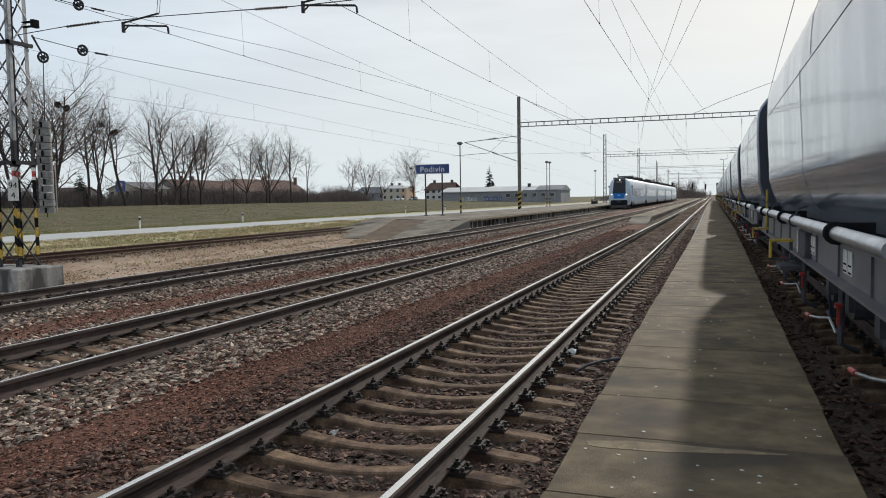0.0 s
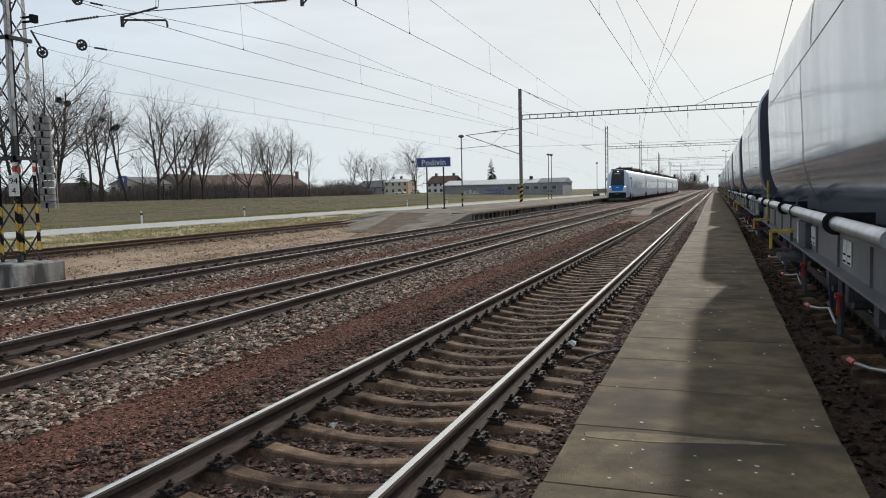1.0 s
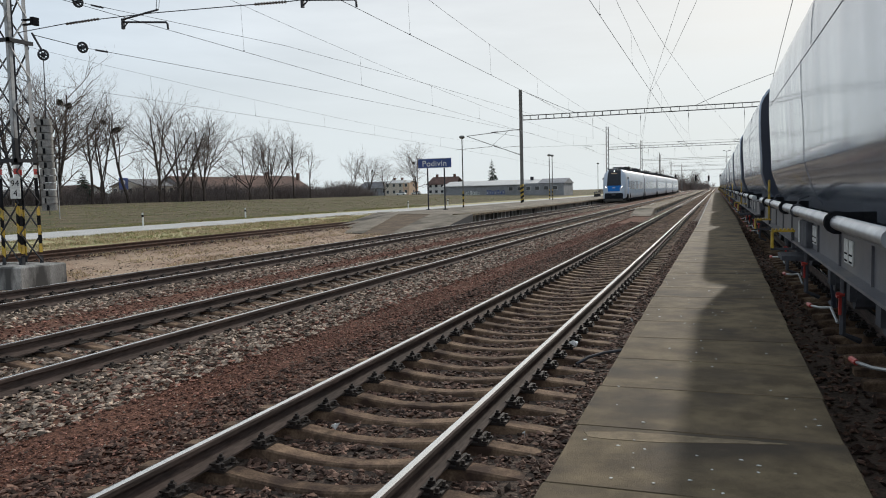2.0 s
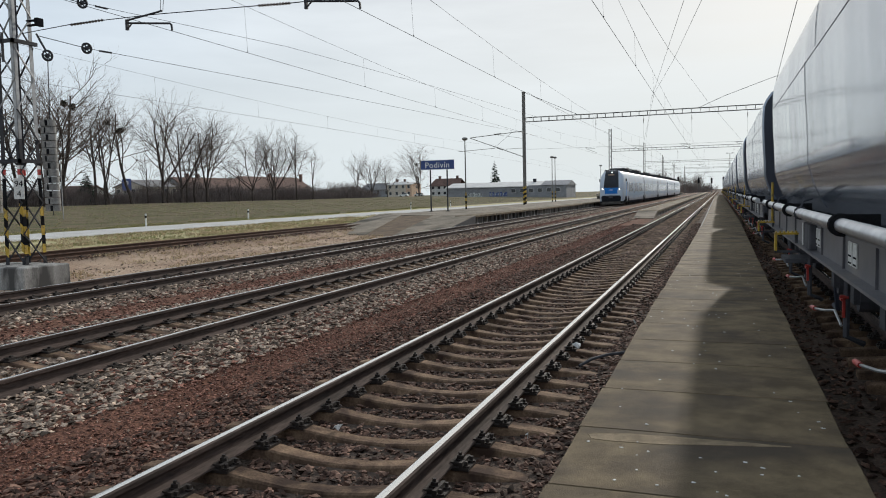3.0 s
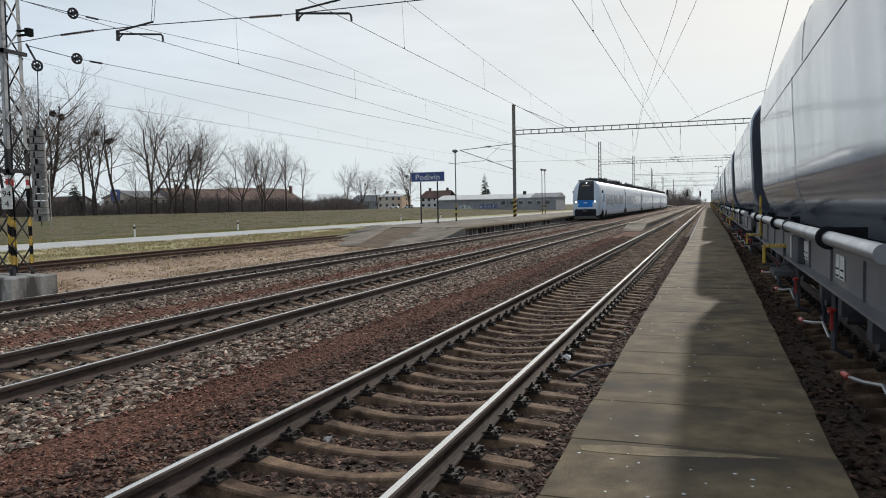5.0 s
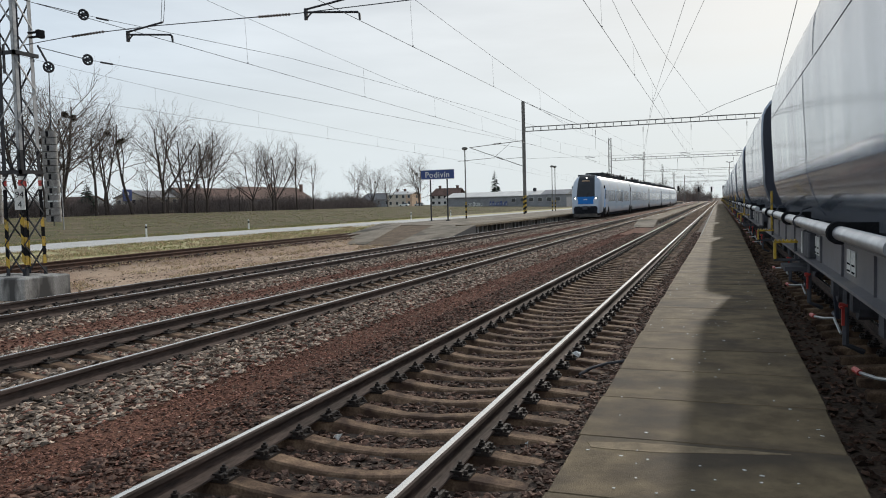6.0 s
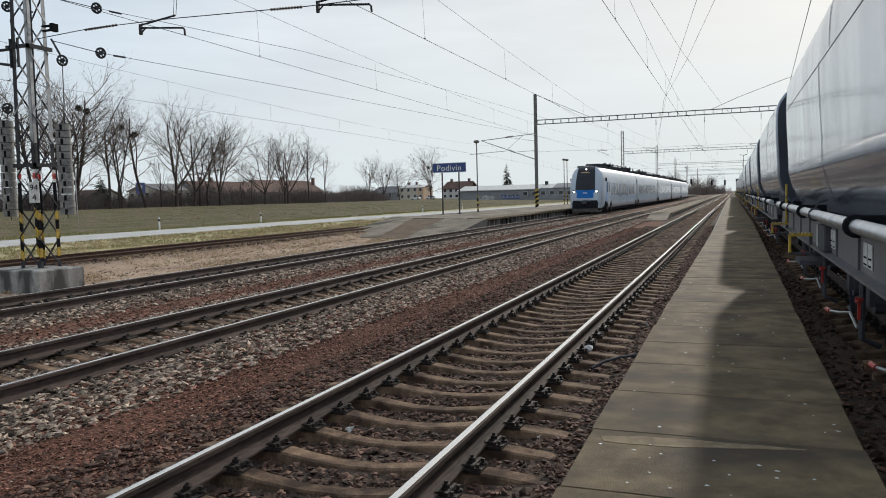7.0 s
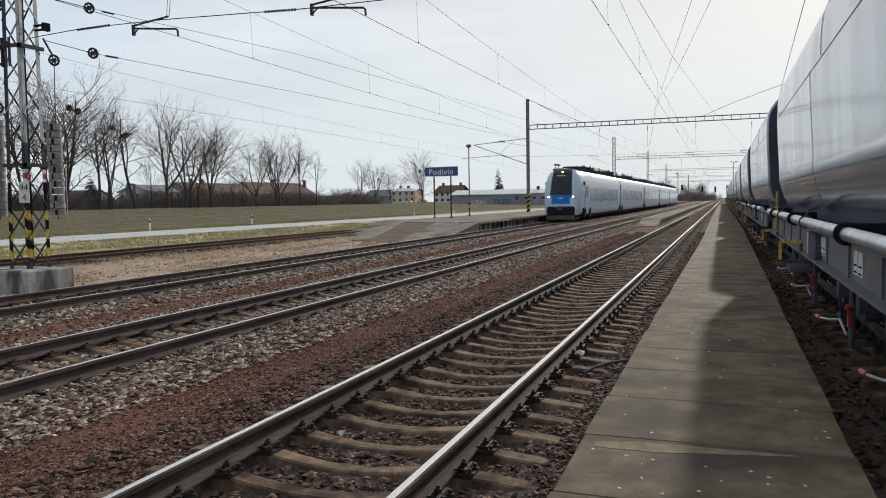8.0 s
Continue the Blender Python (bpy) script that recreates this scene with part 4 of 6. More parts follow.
        if k < len(CARS) - 1:
            part("bellows", Geo().prism([(-1.3, 0.4), (1.3, 0.4), (1.3, 3.4), (0.9, 3.8), (-0.9, 3.8), (-1.3, 3.4)], b, b + 0.4), "t_dark", car, "dark bellows")
            for s in (-1, 1):
                # dark strip laid over the joint to paint the gap's shade
                part("gap_seal", Geo().box(s * 1.4 - 0.02, s * 1.4 + 0.022, b - 0.05, b + 0.45, 0.5, 3.1), "t_dark", car, "dark strip that paints the shaded gap between two cars")
        part("roof_cover", Geo().box(-0.98, 0.98, a + (2.0 if k == 0 else 0.1), b - 0.1, 3.8, 4.07, 0.03), "t_roof", car, "dark roof")
        # roof gear: boxes, coolers, cable trunks, insulators
        y = a + (4.2 if k == 0 else 0.7)
        while y < b - 1.6:
            ln = random.uniform(0.7, 2.4)
            h = random.uniform(0.08, 0.3)
            wd = random.uniform(0.55, 1.0)
            off = random.uniform(-0.15, 0.3)
            unit = part("roof_unit", Geo().box(off - wd, min(1.15, off + wd), y, y + ln, 3.95, 4.04 + h, 0.06), "t_roof", car)
            if ln > 1.3:
                part("fan_ring", Geo().cyl((off, y + ln / 2, 4.03 + h), (off, y + ln / 2, 4.1 + h), 0.36, 14), "t_roof", unit)
            for q in range(random.randrange(3)):
                ix = random.uniform(-0.6, 1.0)
                g = Geo()
                for r_, z_ in ((0.04, 0.0), (0.09, 0.1), (0.09, 0.2), (0.09, 0.3)):
                    g.cyl((ix, y + ln + 0.15 + q * 0.2, 4.0 + z_), (ix, y + ln + 0.15 + q * 0.2, 4.06 + z_), r_, 8)
                g.cyl((ix, y + ln + 0.15 + q * 0.2, 4.0), (ix, y + ln + 0.15 + q * 0.2, 4.5), 0.04, 6)
                part("roof_insulator", g, "insul", car)
            y += ln + random.uniform(0.25, 0.8)
        part("roof_cable", Geo().path([(0.9, a + 4.0 + i * (b - a - 5.0) / 16, 4.25 + 0.12 * (i % 2)) for i in range(17)], 0.03, 5), "t_roof", car)
        if k in (0, 3):
            c = b - 3.0
            g = Geo().box(-0.7, 0.7, c - 0.9, c + 0.9, 4.22, 4.28)
            g.path([(-0.3, c - 0.7, 4.28), (-0.25, c + 0.8, 4.4), (-0.2, c - 0.6, 4.48)], 0.03, 6)
            g.path([(0.3, c - 0.7, 4.28), (0.25, c + 0.8, 4.4), (0.2, c - 0.6, 4.48)], 0.03, 6)
            g.box(-0.8, 0.8, c - 0.65, c - 0.55, 4.46, 4.5)
            part("pantograph", g, "t_dark", car, "folded pantograph")
        for c in ([3.9] if k == 0 else []) + [b + 0.2 if k < len(CARS) - 1 else b - 2.2]:
            for s in (-1, 1):
                for dy in (-1.2, 1.2):
                    part("wheel_arch", Geo().wheel((s * 1.395, c + dy, 0.5), 0.5, 0.05, "x", 20), "black", car, "black wheel arch")
                    part("axle_box", Geo().cyl((s * 1.4, c + dy, 0.42), (s * 1.43, c + dy, 0.42), 0.16, 10), "under", car)
            bogie = part("bogie", Geo().box(-1.12, -1.0, c - 1.5, c + 1.5, 0.42, 0.66, 0.03).box(1.0, 1.12, c - 1.5, c + 1.5, 0.42, 0.66, 0.03)
                         .box(-1.0, 1.0, c - 0.4, c + 0.4, 0.4, 0.6), "under", t)
            for dy in (-1.2, 1.2):
                g = Geo().cyl((-0.95, 0, 0), (0.95, 0, 0), 0.08, 10)
                for s in (-0.75, 0.75):
                    g.wheel((s, 0, 0), 0.42, 0.13, "x", 24)
                    g.wheel((s * 1.1, 0, 0), 0.2, 0.06, "x", 6)
                w = part("wheelset", g, "under", t)
                wheelsets.append((w, c + dy))
    return t, wheelsets


TRAIN, WHEELS = train()


# ---- overhead line ----
def lattice(g, x0, y0, s0, z0, x1, y1, s1, z1, leg=0.05, n=9, brace=0.022):
    """Four legs that taper and crossed bracing on each face."""
    c0 = [(x0 + a * s0 / 2, y0 + b * s0 / 2) for a, b in ((-1, -1), (1, -1), (1, 1), (-1, 1))]
    c1 = [(x1 + a * s1 / 2, y1 + b * s1 / 2) for a, b in ((-1, -1), (1, -1), (1, 1), (-1, 1))]

    def at(i, t):
        return (c0[i][0] + (c1[i][0] - c0[i][0]) * t, c0[i][1] + (c1[i][1] - c0[i][1]) * t, z0 + (z1 - z0) * t)
    for k in range(n):
        for i in range(4):
            j = (i + 1) % 4
            a, b = (i, j) if k % 2 else (j, i)
            g.cyl(at(a, k / n), at(b, (k + 1) / n), brace, 4)
    return c0, c1, at


def anchor_tower():
    t = thing("anchor_mast", (0, 0, 0), "galvanised lattice catenary mast with yellow-black warning bands on a concrete block", "catenary mast")
    blk = part("foundation", Geo().box(-17.4, -15.3, 13.4, 14.78, -0.5, 0.12, 0.03), "concrete", t, "weathered concrete block")
    _, _, at = lattice(Geo(), -16.26, 14.355, 0.64, 0.12, -16.2, 14.36, 0.46, 11.5, n=15)
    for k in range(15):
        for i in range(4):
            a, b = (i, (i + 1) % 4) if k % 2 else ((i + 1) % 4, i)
            # shade on the two back faces is painted: dark braces instead of galvanised
            part("brace", Geo().cyl(at(a, k / 15), at(b, (k + 1) / 15), 0.02, 4), "dark_steel_and_shade" if k < 5 or i in (2, 3) else "galv", t)
    zs = [(0.12, 0.3, "dark_steel_and_shade"), (0.3, 0.52, "yellow"), (0.52, 0.74, "black"), (0.74, 0.98, "yellow"), (0.98, 1.22, "black"), (1.22, 1.46, "yellow"),
          (1.46, 2.25, "black"), (2.25, 2.33, "white"), (2.33, 2.47, "red"), (2.47, 2.56, "white"), (2.56, 3.2, "dark_steel_and_shade"), (3.2, 11.5, "galv")]
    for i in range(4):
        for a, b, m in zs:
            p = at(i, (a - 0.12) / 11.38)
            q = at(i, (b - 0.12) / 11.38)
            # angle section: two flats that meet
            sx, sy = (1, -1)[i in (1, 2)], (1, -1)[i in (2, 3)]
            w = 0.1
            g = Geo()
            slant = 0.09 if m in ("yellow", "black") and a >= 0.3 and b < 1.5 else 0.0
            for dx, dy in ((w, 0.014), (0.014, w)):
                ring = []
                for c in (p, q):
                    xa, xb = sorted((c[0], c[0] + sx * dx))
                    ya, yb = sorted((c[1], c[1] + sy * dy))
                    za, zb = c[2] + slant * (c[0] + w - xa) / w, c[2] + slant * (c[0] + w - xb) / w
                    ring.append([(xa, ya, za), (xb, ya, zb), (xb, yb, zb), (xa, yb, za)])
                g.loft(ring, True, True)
            # galvanised stretch of legs 0 and 3 is coloured dark for shade
            part("leg", g, m if i in (1, 2) or m != "galv" else "dark_steel_and_shade", t)
    for z in (2.62, 5.5):
        g = Geo().box(-16.62, -15.88, 14.0, 14.05, z, z + 0.09).box(-15.95, -15.88, 14.0, 14.72, z, z + 0.09)
        part("collar", g, "dark_steel_and_shade", t)
    pl = part("number_plate_board", Geo().box(-16.075, -15.825, 13.985, 13.995, 1.74, 2.25), "plate", t, "white kilometre board with black figures")
    pl.matrix_basis = Matrix.Translation((-15.95, 13.99, 0)) @ Matrix.Rotation(radians(22), 4, "Z") @ Matrix.Translation((15.95, -13.99, 0))
    for txt, z, sz in (("94", 2.04, 0.21), ("4", 1.8, 0.21)):
        cu = bpy.data.curves.new("figures", "FONT")
        cu.body, cu.size, cu.align_x, cu.extrude = txt, sz, "CENTER", 0.002
        cu.materials.append(M["black"])
        o = new("figures", cu)
        o.parent = pl
        o.matrix_basis = pose(-15.95, 13.981, z, 90, 0, 0)
    # brackets, tension wheels, ropes
    g = Geo().box(-15.98, -15.6, 14.5, 14.6, 5.97, 6.0).box(-15.98, -15.6, 14.5, 14.6, 6.08, 6.11).box(-15.66, -15.56, 14.46, 14.64, 5.94, 6.13)
    part("bracket", g, "black", t)
    part("strut", Geo().cyl((-15.66, 14.5, 5.75), (-15.3, 14.42, 5.3), 0.025, 6), "dark_steel_and_shade", t)
    part("arm", Geo().cyl((-16.5, 14.1, 5.52), (-17.8, 14.0, 5.5), 0.035, 6).cyl((-16.5, 14.1, 5.12), (-18.2, 14.0, 5.42), 0.035, 6), "dark_steel_and_shade", t)
    part("lever_frame", Geo().box(-16.5, -16.46, 14.0, 14.05, 5.05, 5.75).box(-16.38, -16.34, 14.0, 14.05, 5.05, 5.75).box(-16.26, -16.22, 14.0, 14.05, 5.05, 5.75),
         "dark_steel_and_shade", t)
    return t


def spoked_wheel(g, sp, c, r):
    """A rope wheel seen broadside from the platform: rim, spokes, hub."""
    c = Vector(c)
    u = Vector((0.3, 0.95, 0)).normalized()
    n = Vector((0.95, -0.3, 0)).normalized()
    pts = [c + (u * math.cos(a) + Vector((0, 0, 1)) * math.sin(a)) * r for a in np.linspace(0, 2 * math.pi, 21)]
    g.path(pts, 0.028, 6)
    for k in range(6):
        a = k * math.pi / 3
        sp.cyl(c, c + (u * math.cos(a) + Vector((0, 0, 1)) * math.sin(a)) * r, 0.016, 5)
    sp.cyl(c - n * 0.05, c + n * 0.05, 0.05, 8)


def tension_gear():
    for wx, top, bottom, wheel in ((-15.4, 3.66, 1.42, (-15.24, 14.4, 5.18)), (-17.32, 3.86, 1.4, (-17.15, 14.4, 4.15))):
        w = thing("counterweight", (wx, 14.45, 0), "stack of grey cast weights hanging beside the lattice mast", "counterweight", "line tension weights")
        n = 13
        h = (top - bottom) / n
        for i in range(n):
            g = Geo().cyl((0, 0, bottom + i * h + 0.008), (0, 0, bottom + (i + 1) * h - 0.008), 0.172, 18)
            disc = part("cast_weight", g, "weight", w, at=(random.uniform(-0.012, 0.012), random.uniform(-0.012, 0.012), 0), smooth=40)
            q = 0.05 if i % 2 else 0.105
            part("slot", Geo().box(q - 0.013, q + 0.013, -0.178, -0.1, bottom + i * h + 0.012, bottom + (i + 1) * h - 0.03), "black", disc, "dark rope slot")
        part("rope", Geo().cyl((0, 0, bottom - 0.1), (wheel[0] - wx, wheel[1] - 14.45, wheel[2]), 0.012, 5), "wire", w)
        part("guide_rod", Geo().cyl((0.26, 0.05, bottom - 0.2), (0.26, 0.05, top - 1.0), 0.012, 6), "galv", w)
        g, sp = Geo(), Geo()
        spoked_wheel(g, sp, (wheel[0] - wx, wheel[1] - 14.45, wheel[2]), 0.115)
        part("spoke_star", sp, "dark_steel_and_shade", part("rope_wheel", g, "dark_steel_and_shade", w))
    for c, far in (((-14.14, 14.52, 5.28), [(-13.27, 22.55, 5.3), (-12.44, 34, 5.35), (-11.7, 52, 5.5)]),
                   ((-14.18, 14.5, 6.34), [(-13.1, 22.0, 6.5), (-12.3, 34, 6.6), (-11.7, 52, 6.8)]),
                   ((-16.95, 14.4, 6.66), [])):
        g, sp = Geo(), Geo()
        spoked_wheel(g, sp, c, 0.11)
        tie = Geo().cyl(Vector(c) + Vector((0.1, 0.3, -0.02)), Vector(c) + Vector((0.16, 0.62, -0.02)), 0.025, 6)
        w = tagged(part("tension_wheel", g, "dark_steel_and_shade"), "dark spoked rope wheel in the overhead line", "rope wheel", "line tension wheels")
        part("spoke_star", sp, "dark_steel_and_shade", w)
        part("tie_rod", tie, "dark_steel_and_shade", w)
        part("end_rope", Geo().path([(-15.6 if c[0] > -16 else -16.6, 14.5, c[2] + 0.42), c], 0.009, 4), "wire", w)
        if far:
            part("end_wire", Geo().path([c] + far, 0.006, 4), "wire", w)


SUPPORTS = [-52.0, 14.4, 78.3, 146.0, 216.0, 290.0, 366.0]


def catenary(cx, zc=5.43, zm=6.75, supports=SUPPORTS, far_x=None):
    """Contact wire, sagging carrier wire and droppers over one track."""
    t = thing("overhead_wire", (0, 0, 0), "dark overhead contact wire with carrier and droppers", "overhead line", "overhead lines")
    con, car = [], []
    drops = Geo()
    for k, (a, b) in enumerate(zip(supports, supports[1:])):
        n = 10
        for i in range(n + (b == supports[-1])):
            u = i / n
            y = a + (b - a) * u
            st = 0.05 * (1 - 2 * u) * (1 if k % 2 else -1)
            dx = 0 if far_x is None else far_x * max(0, (y - 30) / 50) ** 1.5 * 0.5
            zb = zm - 0.62 * 4 * u * (1 - u)
            con.append((cx + st + dx, y, zc))
            car.append((cx + dx, y, zb))
        m = max(2, round((b - a) / 6.9))
        for i in range(m):
            u = (i + 0.42) / m
            st = 0.05 * (1 - 2 * u) * (1 if k % 2 else -1)
            y = a + (b - a) * u
            dx = 0 if far_x is None else far_x * max(0, (y - 30) / 50) ** 1.5 * 0.5
            if y > -2:
                part("dropper", Geo().cyl((cx + st + dx, y, zc), (cx + dx, y, zm - 0.62 * 4 * u * (1 - u)), 0.003, 4).ball((cx + st + dx, y, zc + 0.02), 0.02, 5, 4),
                     "wire", t)
    part("contact_wire", Geo().path(con, 0.0062, 5), "wire", t)
    part("carrier_wire", Geo().path(car, 0.0048, 5), "wire", t)


def insulator(g, a, b, r=0.05, n=7):
    a, b = Vector(a), Vector(b)
    g.cyl(a, b, r * 0.4, 6)
    for i in range(n):
        c = a + (b - a) * ((i + 0.5) / n)
        d = (b - a).normalized() * 0.012
        g.cyl(c - d, c + d, r, 8)


def cross_span():
    t = thing("cross_span", (0, 0, 0), "cross-span ropes with insulators and steady arms over the tracks", "overhead line")
    y = 14.42
    rope = [(-16.0, y, 5.78), (-14.3, y, 5.86), (-12.0, y, 5.84), (-8.4, y, 5.72), (-4, y, 5.7), (3, y, 5.8), (10, y, 5.9)]
    part("span_rope", Geo().path(rope, 0.011, 5), "wire", t)
    part("span_rope", Geo().path([(-16.0, y, 10.8), (-10, y, 8.4), (-4.5, y, 7.6), (1, y, 8.2), (10, y, 10.8)], 0.011, 5), "wire", t)
    for a, b in ((-14.5, -13.5), (-9.3, -8.5), (-4.8, -4.0)):
        g = Geo()
        insulator(g, (a, y, 5.84 if a < -12 else 5.75), (b, y, 5.86 if a < -12 else 5.72), 0.032, 11)
        part("insulator", g, "insul", t, "dark ribbed insulator")
    for cx in (-11.57, -6.88, -2.35):
        px = cx - 1.25
        g = Geo().box(px - 0.03, px + 0.03, y - 0.03, y + 0.03, 5.56, 5.8)
        g.path([(px, y, 5.78), (px + 1.0, y, 5.9)], 0.022, 6)
        g.path([(px, y, 5.72), (px + 1.2, y, 5.6), (px + 1.24, y, 5.56), (px + 1.25, y, 5.44)], 0.024, 6)
        g.path([(px + 0.02, y, 5.6), (px + 0.16, y, 5.72)], 0.018, 5)
        part("steady_arm", g, "dark_steel_and_shade", t)
        part("arm_hanger", Geo().cyl((px + 0.95, y, 5.9), (px + 1.15, y, 7.7), 0.006, 4).cyl((px + 1.02, y, 5.9), (px + 1.25, y, 7.65), 0.006, 4), "wire", t)


def gantry(y, kind, top):
    t = thing("catenary_gantry", (0, y, 0), "steel gantry across the tracks carrying the overhead line", "catenary gantry", "catenary gantries")
    z0 = 0.36
    if kind == "solid":
        g = Geo()
        g.box(-19.2, -18.9, -0.13, -0.11, 2.2, top).box(-19.2, -18.9, 0.11, 0.13, 2.2, top).box(-19.06, -19.04, -0.11, 0.11, 2.2, top)
        m = part("mast", g, "mast_grey", t, "grey steel mast")
        n = 8
        for k in range(n):
            a, b = z0 + (2.2 - z0) * k / n, z0 + (2.2 - z0) * (k + 1) / n
            rings = []
            for z in (a, b):
                rings.append([(-19.2, -0.14, z + 0.0), (-18.9, -0.14, z + 0.16), (-18.9, 0.14, z + 0.16), (-19.2, 0.14, z)])
            part("warning_band", Geo().loft(rings, True, True), "yellow" if k % 2 else "black", m)
    else:
        g = Geo()
        lattice(g, -19.05, 0, 0.5, z0, -19.05, 0, 0.42, top, n=16, brace=0.03)
        for i in range(4):
            a, b = ((-1, -1), (1, -1), (1, 1), (-1, 1))[i]
            g.cyl((-19.05 + a * 0.25, b * 0.25, z0), (-19.05 + a * 0.21, b * 0.21, top), 0.06, 4)
        part("mast", g, "mast_grey", t, "grey lattice mast")
    part("mast", Geo().box(9.0, 9.3, -0.15, 0.15, -0.35, top + 1.2), "mast_grey", t)
    g = Geo()
    x0, x1, zb, zt = -18.85, 9.0, 8.95, 9.38
    for dy in (-0.16, 0.16):
        for z in (zb, zt):
            g.box(x0, x1, dy - 0.03, dy + 0.03, z, z + 0.06)
        n = 34
        for i in range(n + 1):
            x = x0 + (x1 - x0) * i / n
            g.box(x - 0.02, x + 0.02, dy - 0.02, dy + 0.02, zb, zt)
    part("beam", g, "mast_grey", t, "slender lattice beam")
    part("span_rope", Geo().path([(-18.9, 0, 6.15), (-8, 0, 6.05), (2, 0, 6.05), (9, 0, 6.15)], 0.008, 4), "wire", t)
    for cx in (-11.63, -6.95, -2.43, 2.6):
        g = Geo().cyl((cx, 0, zb), (cx, 0, 6.8), 0.01, 4)
        insulator(g, (cx, 0, 8.75), (cx, 0, 8.25), 0.05, 5)
        part("suspension", g, "insul", t)
        g = Geo().cyl((cx - 1.1, 0, 6.05), (cx - 0.1, 0, 5.95), 0.02, 5).cyl((cx - 1.0, 0, 5.95), (cx + 0.1, 0, 5.5), 0.016, 5)
        part("steady_arm", g, "dark_steel_and_shade", t)
    if kind == "solid":
        g = Geo().cyl((-19.2, 0, 8.05), (-25.0, 0, 7.6), 0.035, 6).cyl((-19.2, 0, 5.4), (-25.0, 0, 7.6), 0.035, 6)
        g.cyl((-22.2, 0, 6.4), (-26.3, 0, 6.2), 0.025, 6).cyl((-20.4, 0, 7.95), (-22.2, 0, 6.5), 0.015, 5).cyl((-22.0, 0, 7.8), (-19.2, 0, 7.3), 0.015, 5)
        g.cyl((-19.2, 0, 6.3), (-21.0, 0, 6.25), 0.02, 5)
        part("cantilever", g, "mast_grey", t, "thin cantilever arm")
        for a, b in (((-22.3, 0, 7.84), (-21.5, 0, 7.9)), ((-22.0, 0, 6.45), (-21.3, 0, 6.2))):
            g = Geo()
            insulator(g, a, b, 0.09, 6)
            part("insulator", g, "insul", t)
        part("stay_rope", Geo().path([(-18.9, 0, 12.0), (-15.1, 0, 10.2), (-13.4, 0, 9.42)], 0.02, 4), "wire", t)
        part("stay_rope", Geo().path([(-1.83, 0, 9.42), (0.56, 0, 10.42), (4.5, 0, 11.76), (9.15, 0, 13.2)], 0.02, 4), "wire", t)


anchor_tower()
tension_gear()
cross_span()
gantry(78.3, "solid", 12.1)
for gy, gt in ((146.0, 13.2), (216.0, 14.6), (290.0, 13.5), (366.0, 13.5)):
    gantry(gy, "lattice", gt)
for tx in (-11.63, -6.95, -2.43):
    catenary(tx)
catenary(-20.6, 5.5, 6.75, far_x=-3.6)


def feeder(name, pts, r=0.008):
    tagged(part(name, Geo().path(pts, r, 4), "wire"), "thin dark wire crossing between overhead lines", "wire", "crossing wires")


# wires that run from one track's line over to the next
feeder("crossing_wire", [(-2.3, 10, 6.9), (-2.09, 20.9, 6.8), (-1.74, 29.6, 6.8), (-0.59, 48.6, 6.8), (2.4, 90, 6.8), (2.6, 146, 6.8)], 0.006)
feeder("crossing_wire", [(0.5, 8, 6.9), (-0.78, 21.5, 6.8), (-1.74, 29.6, 6.8), (-3.6, 45.5, 6.8), (-6.7, 78.3, 6.8)], 0.006)
feeder("crossing_wire", [(1.0, 8, 6.9), (-0.31, 21.7, 6.8), (-1.68, 32.3, 6.8), (-3.25, 43, 6.8), (-6.9, 78.3, 6.6)], 0.006)
feeder("wagon_track_wire", [(1.1, 6, 5.43), (1.5, 16.7, 5.43), (1.69, 22.4, 5.43), (2.13, 35, 5.43), (2.6, 78.3, 5.43), (2.6, 216, 5.43)], 0.0075)
feeder("crossing_wire", [(-18.6, 78.3, 12.0), (-19.0, 110, 11.6), (-19.0, 146, 12.4)], 0.01)


# ---- platform furniture ----
def station_sign():
    s = thing("station_sign", (0, 54.1, 0), "blue station name board with white lettering on two posts", "station sign")
    p = part("board", Geo().box(-21.17, -18.53, -0.05, 0.05, 3.53, 4.21, 0.02), "sign_blue", s, "dark blue board")
    cu = bpy.data.curves.new("lettering", "FONT")
    cu.body, cu.size, cu.align_x, cu.align_y, cu.extrude, cu.space_character = "Podivín", 0.62, "CENTER", "CENTER", 0.004, 1.08
    cu.materials.append(M["white"])
    o = new("lettering", cu)
    o.parent = p
    o.matrix_basis = pose(-19.85, -0.058, 3.83, 90, 0, 0)
    part("rim", Geo().box(-21.19, -18.51, -0.056, 0.056, 4.2, 4.235).box(-21.19, -18.51, -0.056, 0.056, 3.505, 3.54), "white", p)
    for x in (-20.46, -19.12):
        part("post", Geo().cyl((x, 0.08, 0.3), (x, 0.08, 4.1), 0.055, 10), "dark_steel_and_shade", s, smooth=40)
        part("foot", Geo().box(x - 0.14, x + 0.14, -0.06, 0.22, 0.34, 0.42), "dark_steel_and_shade", s)


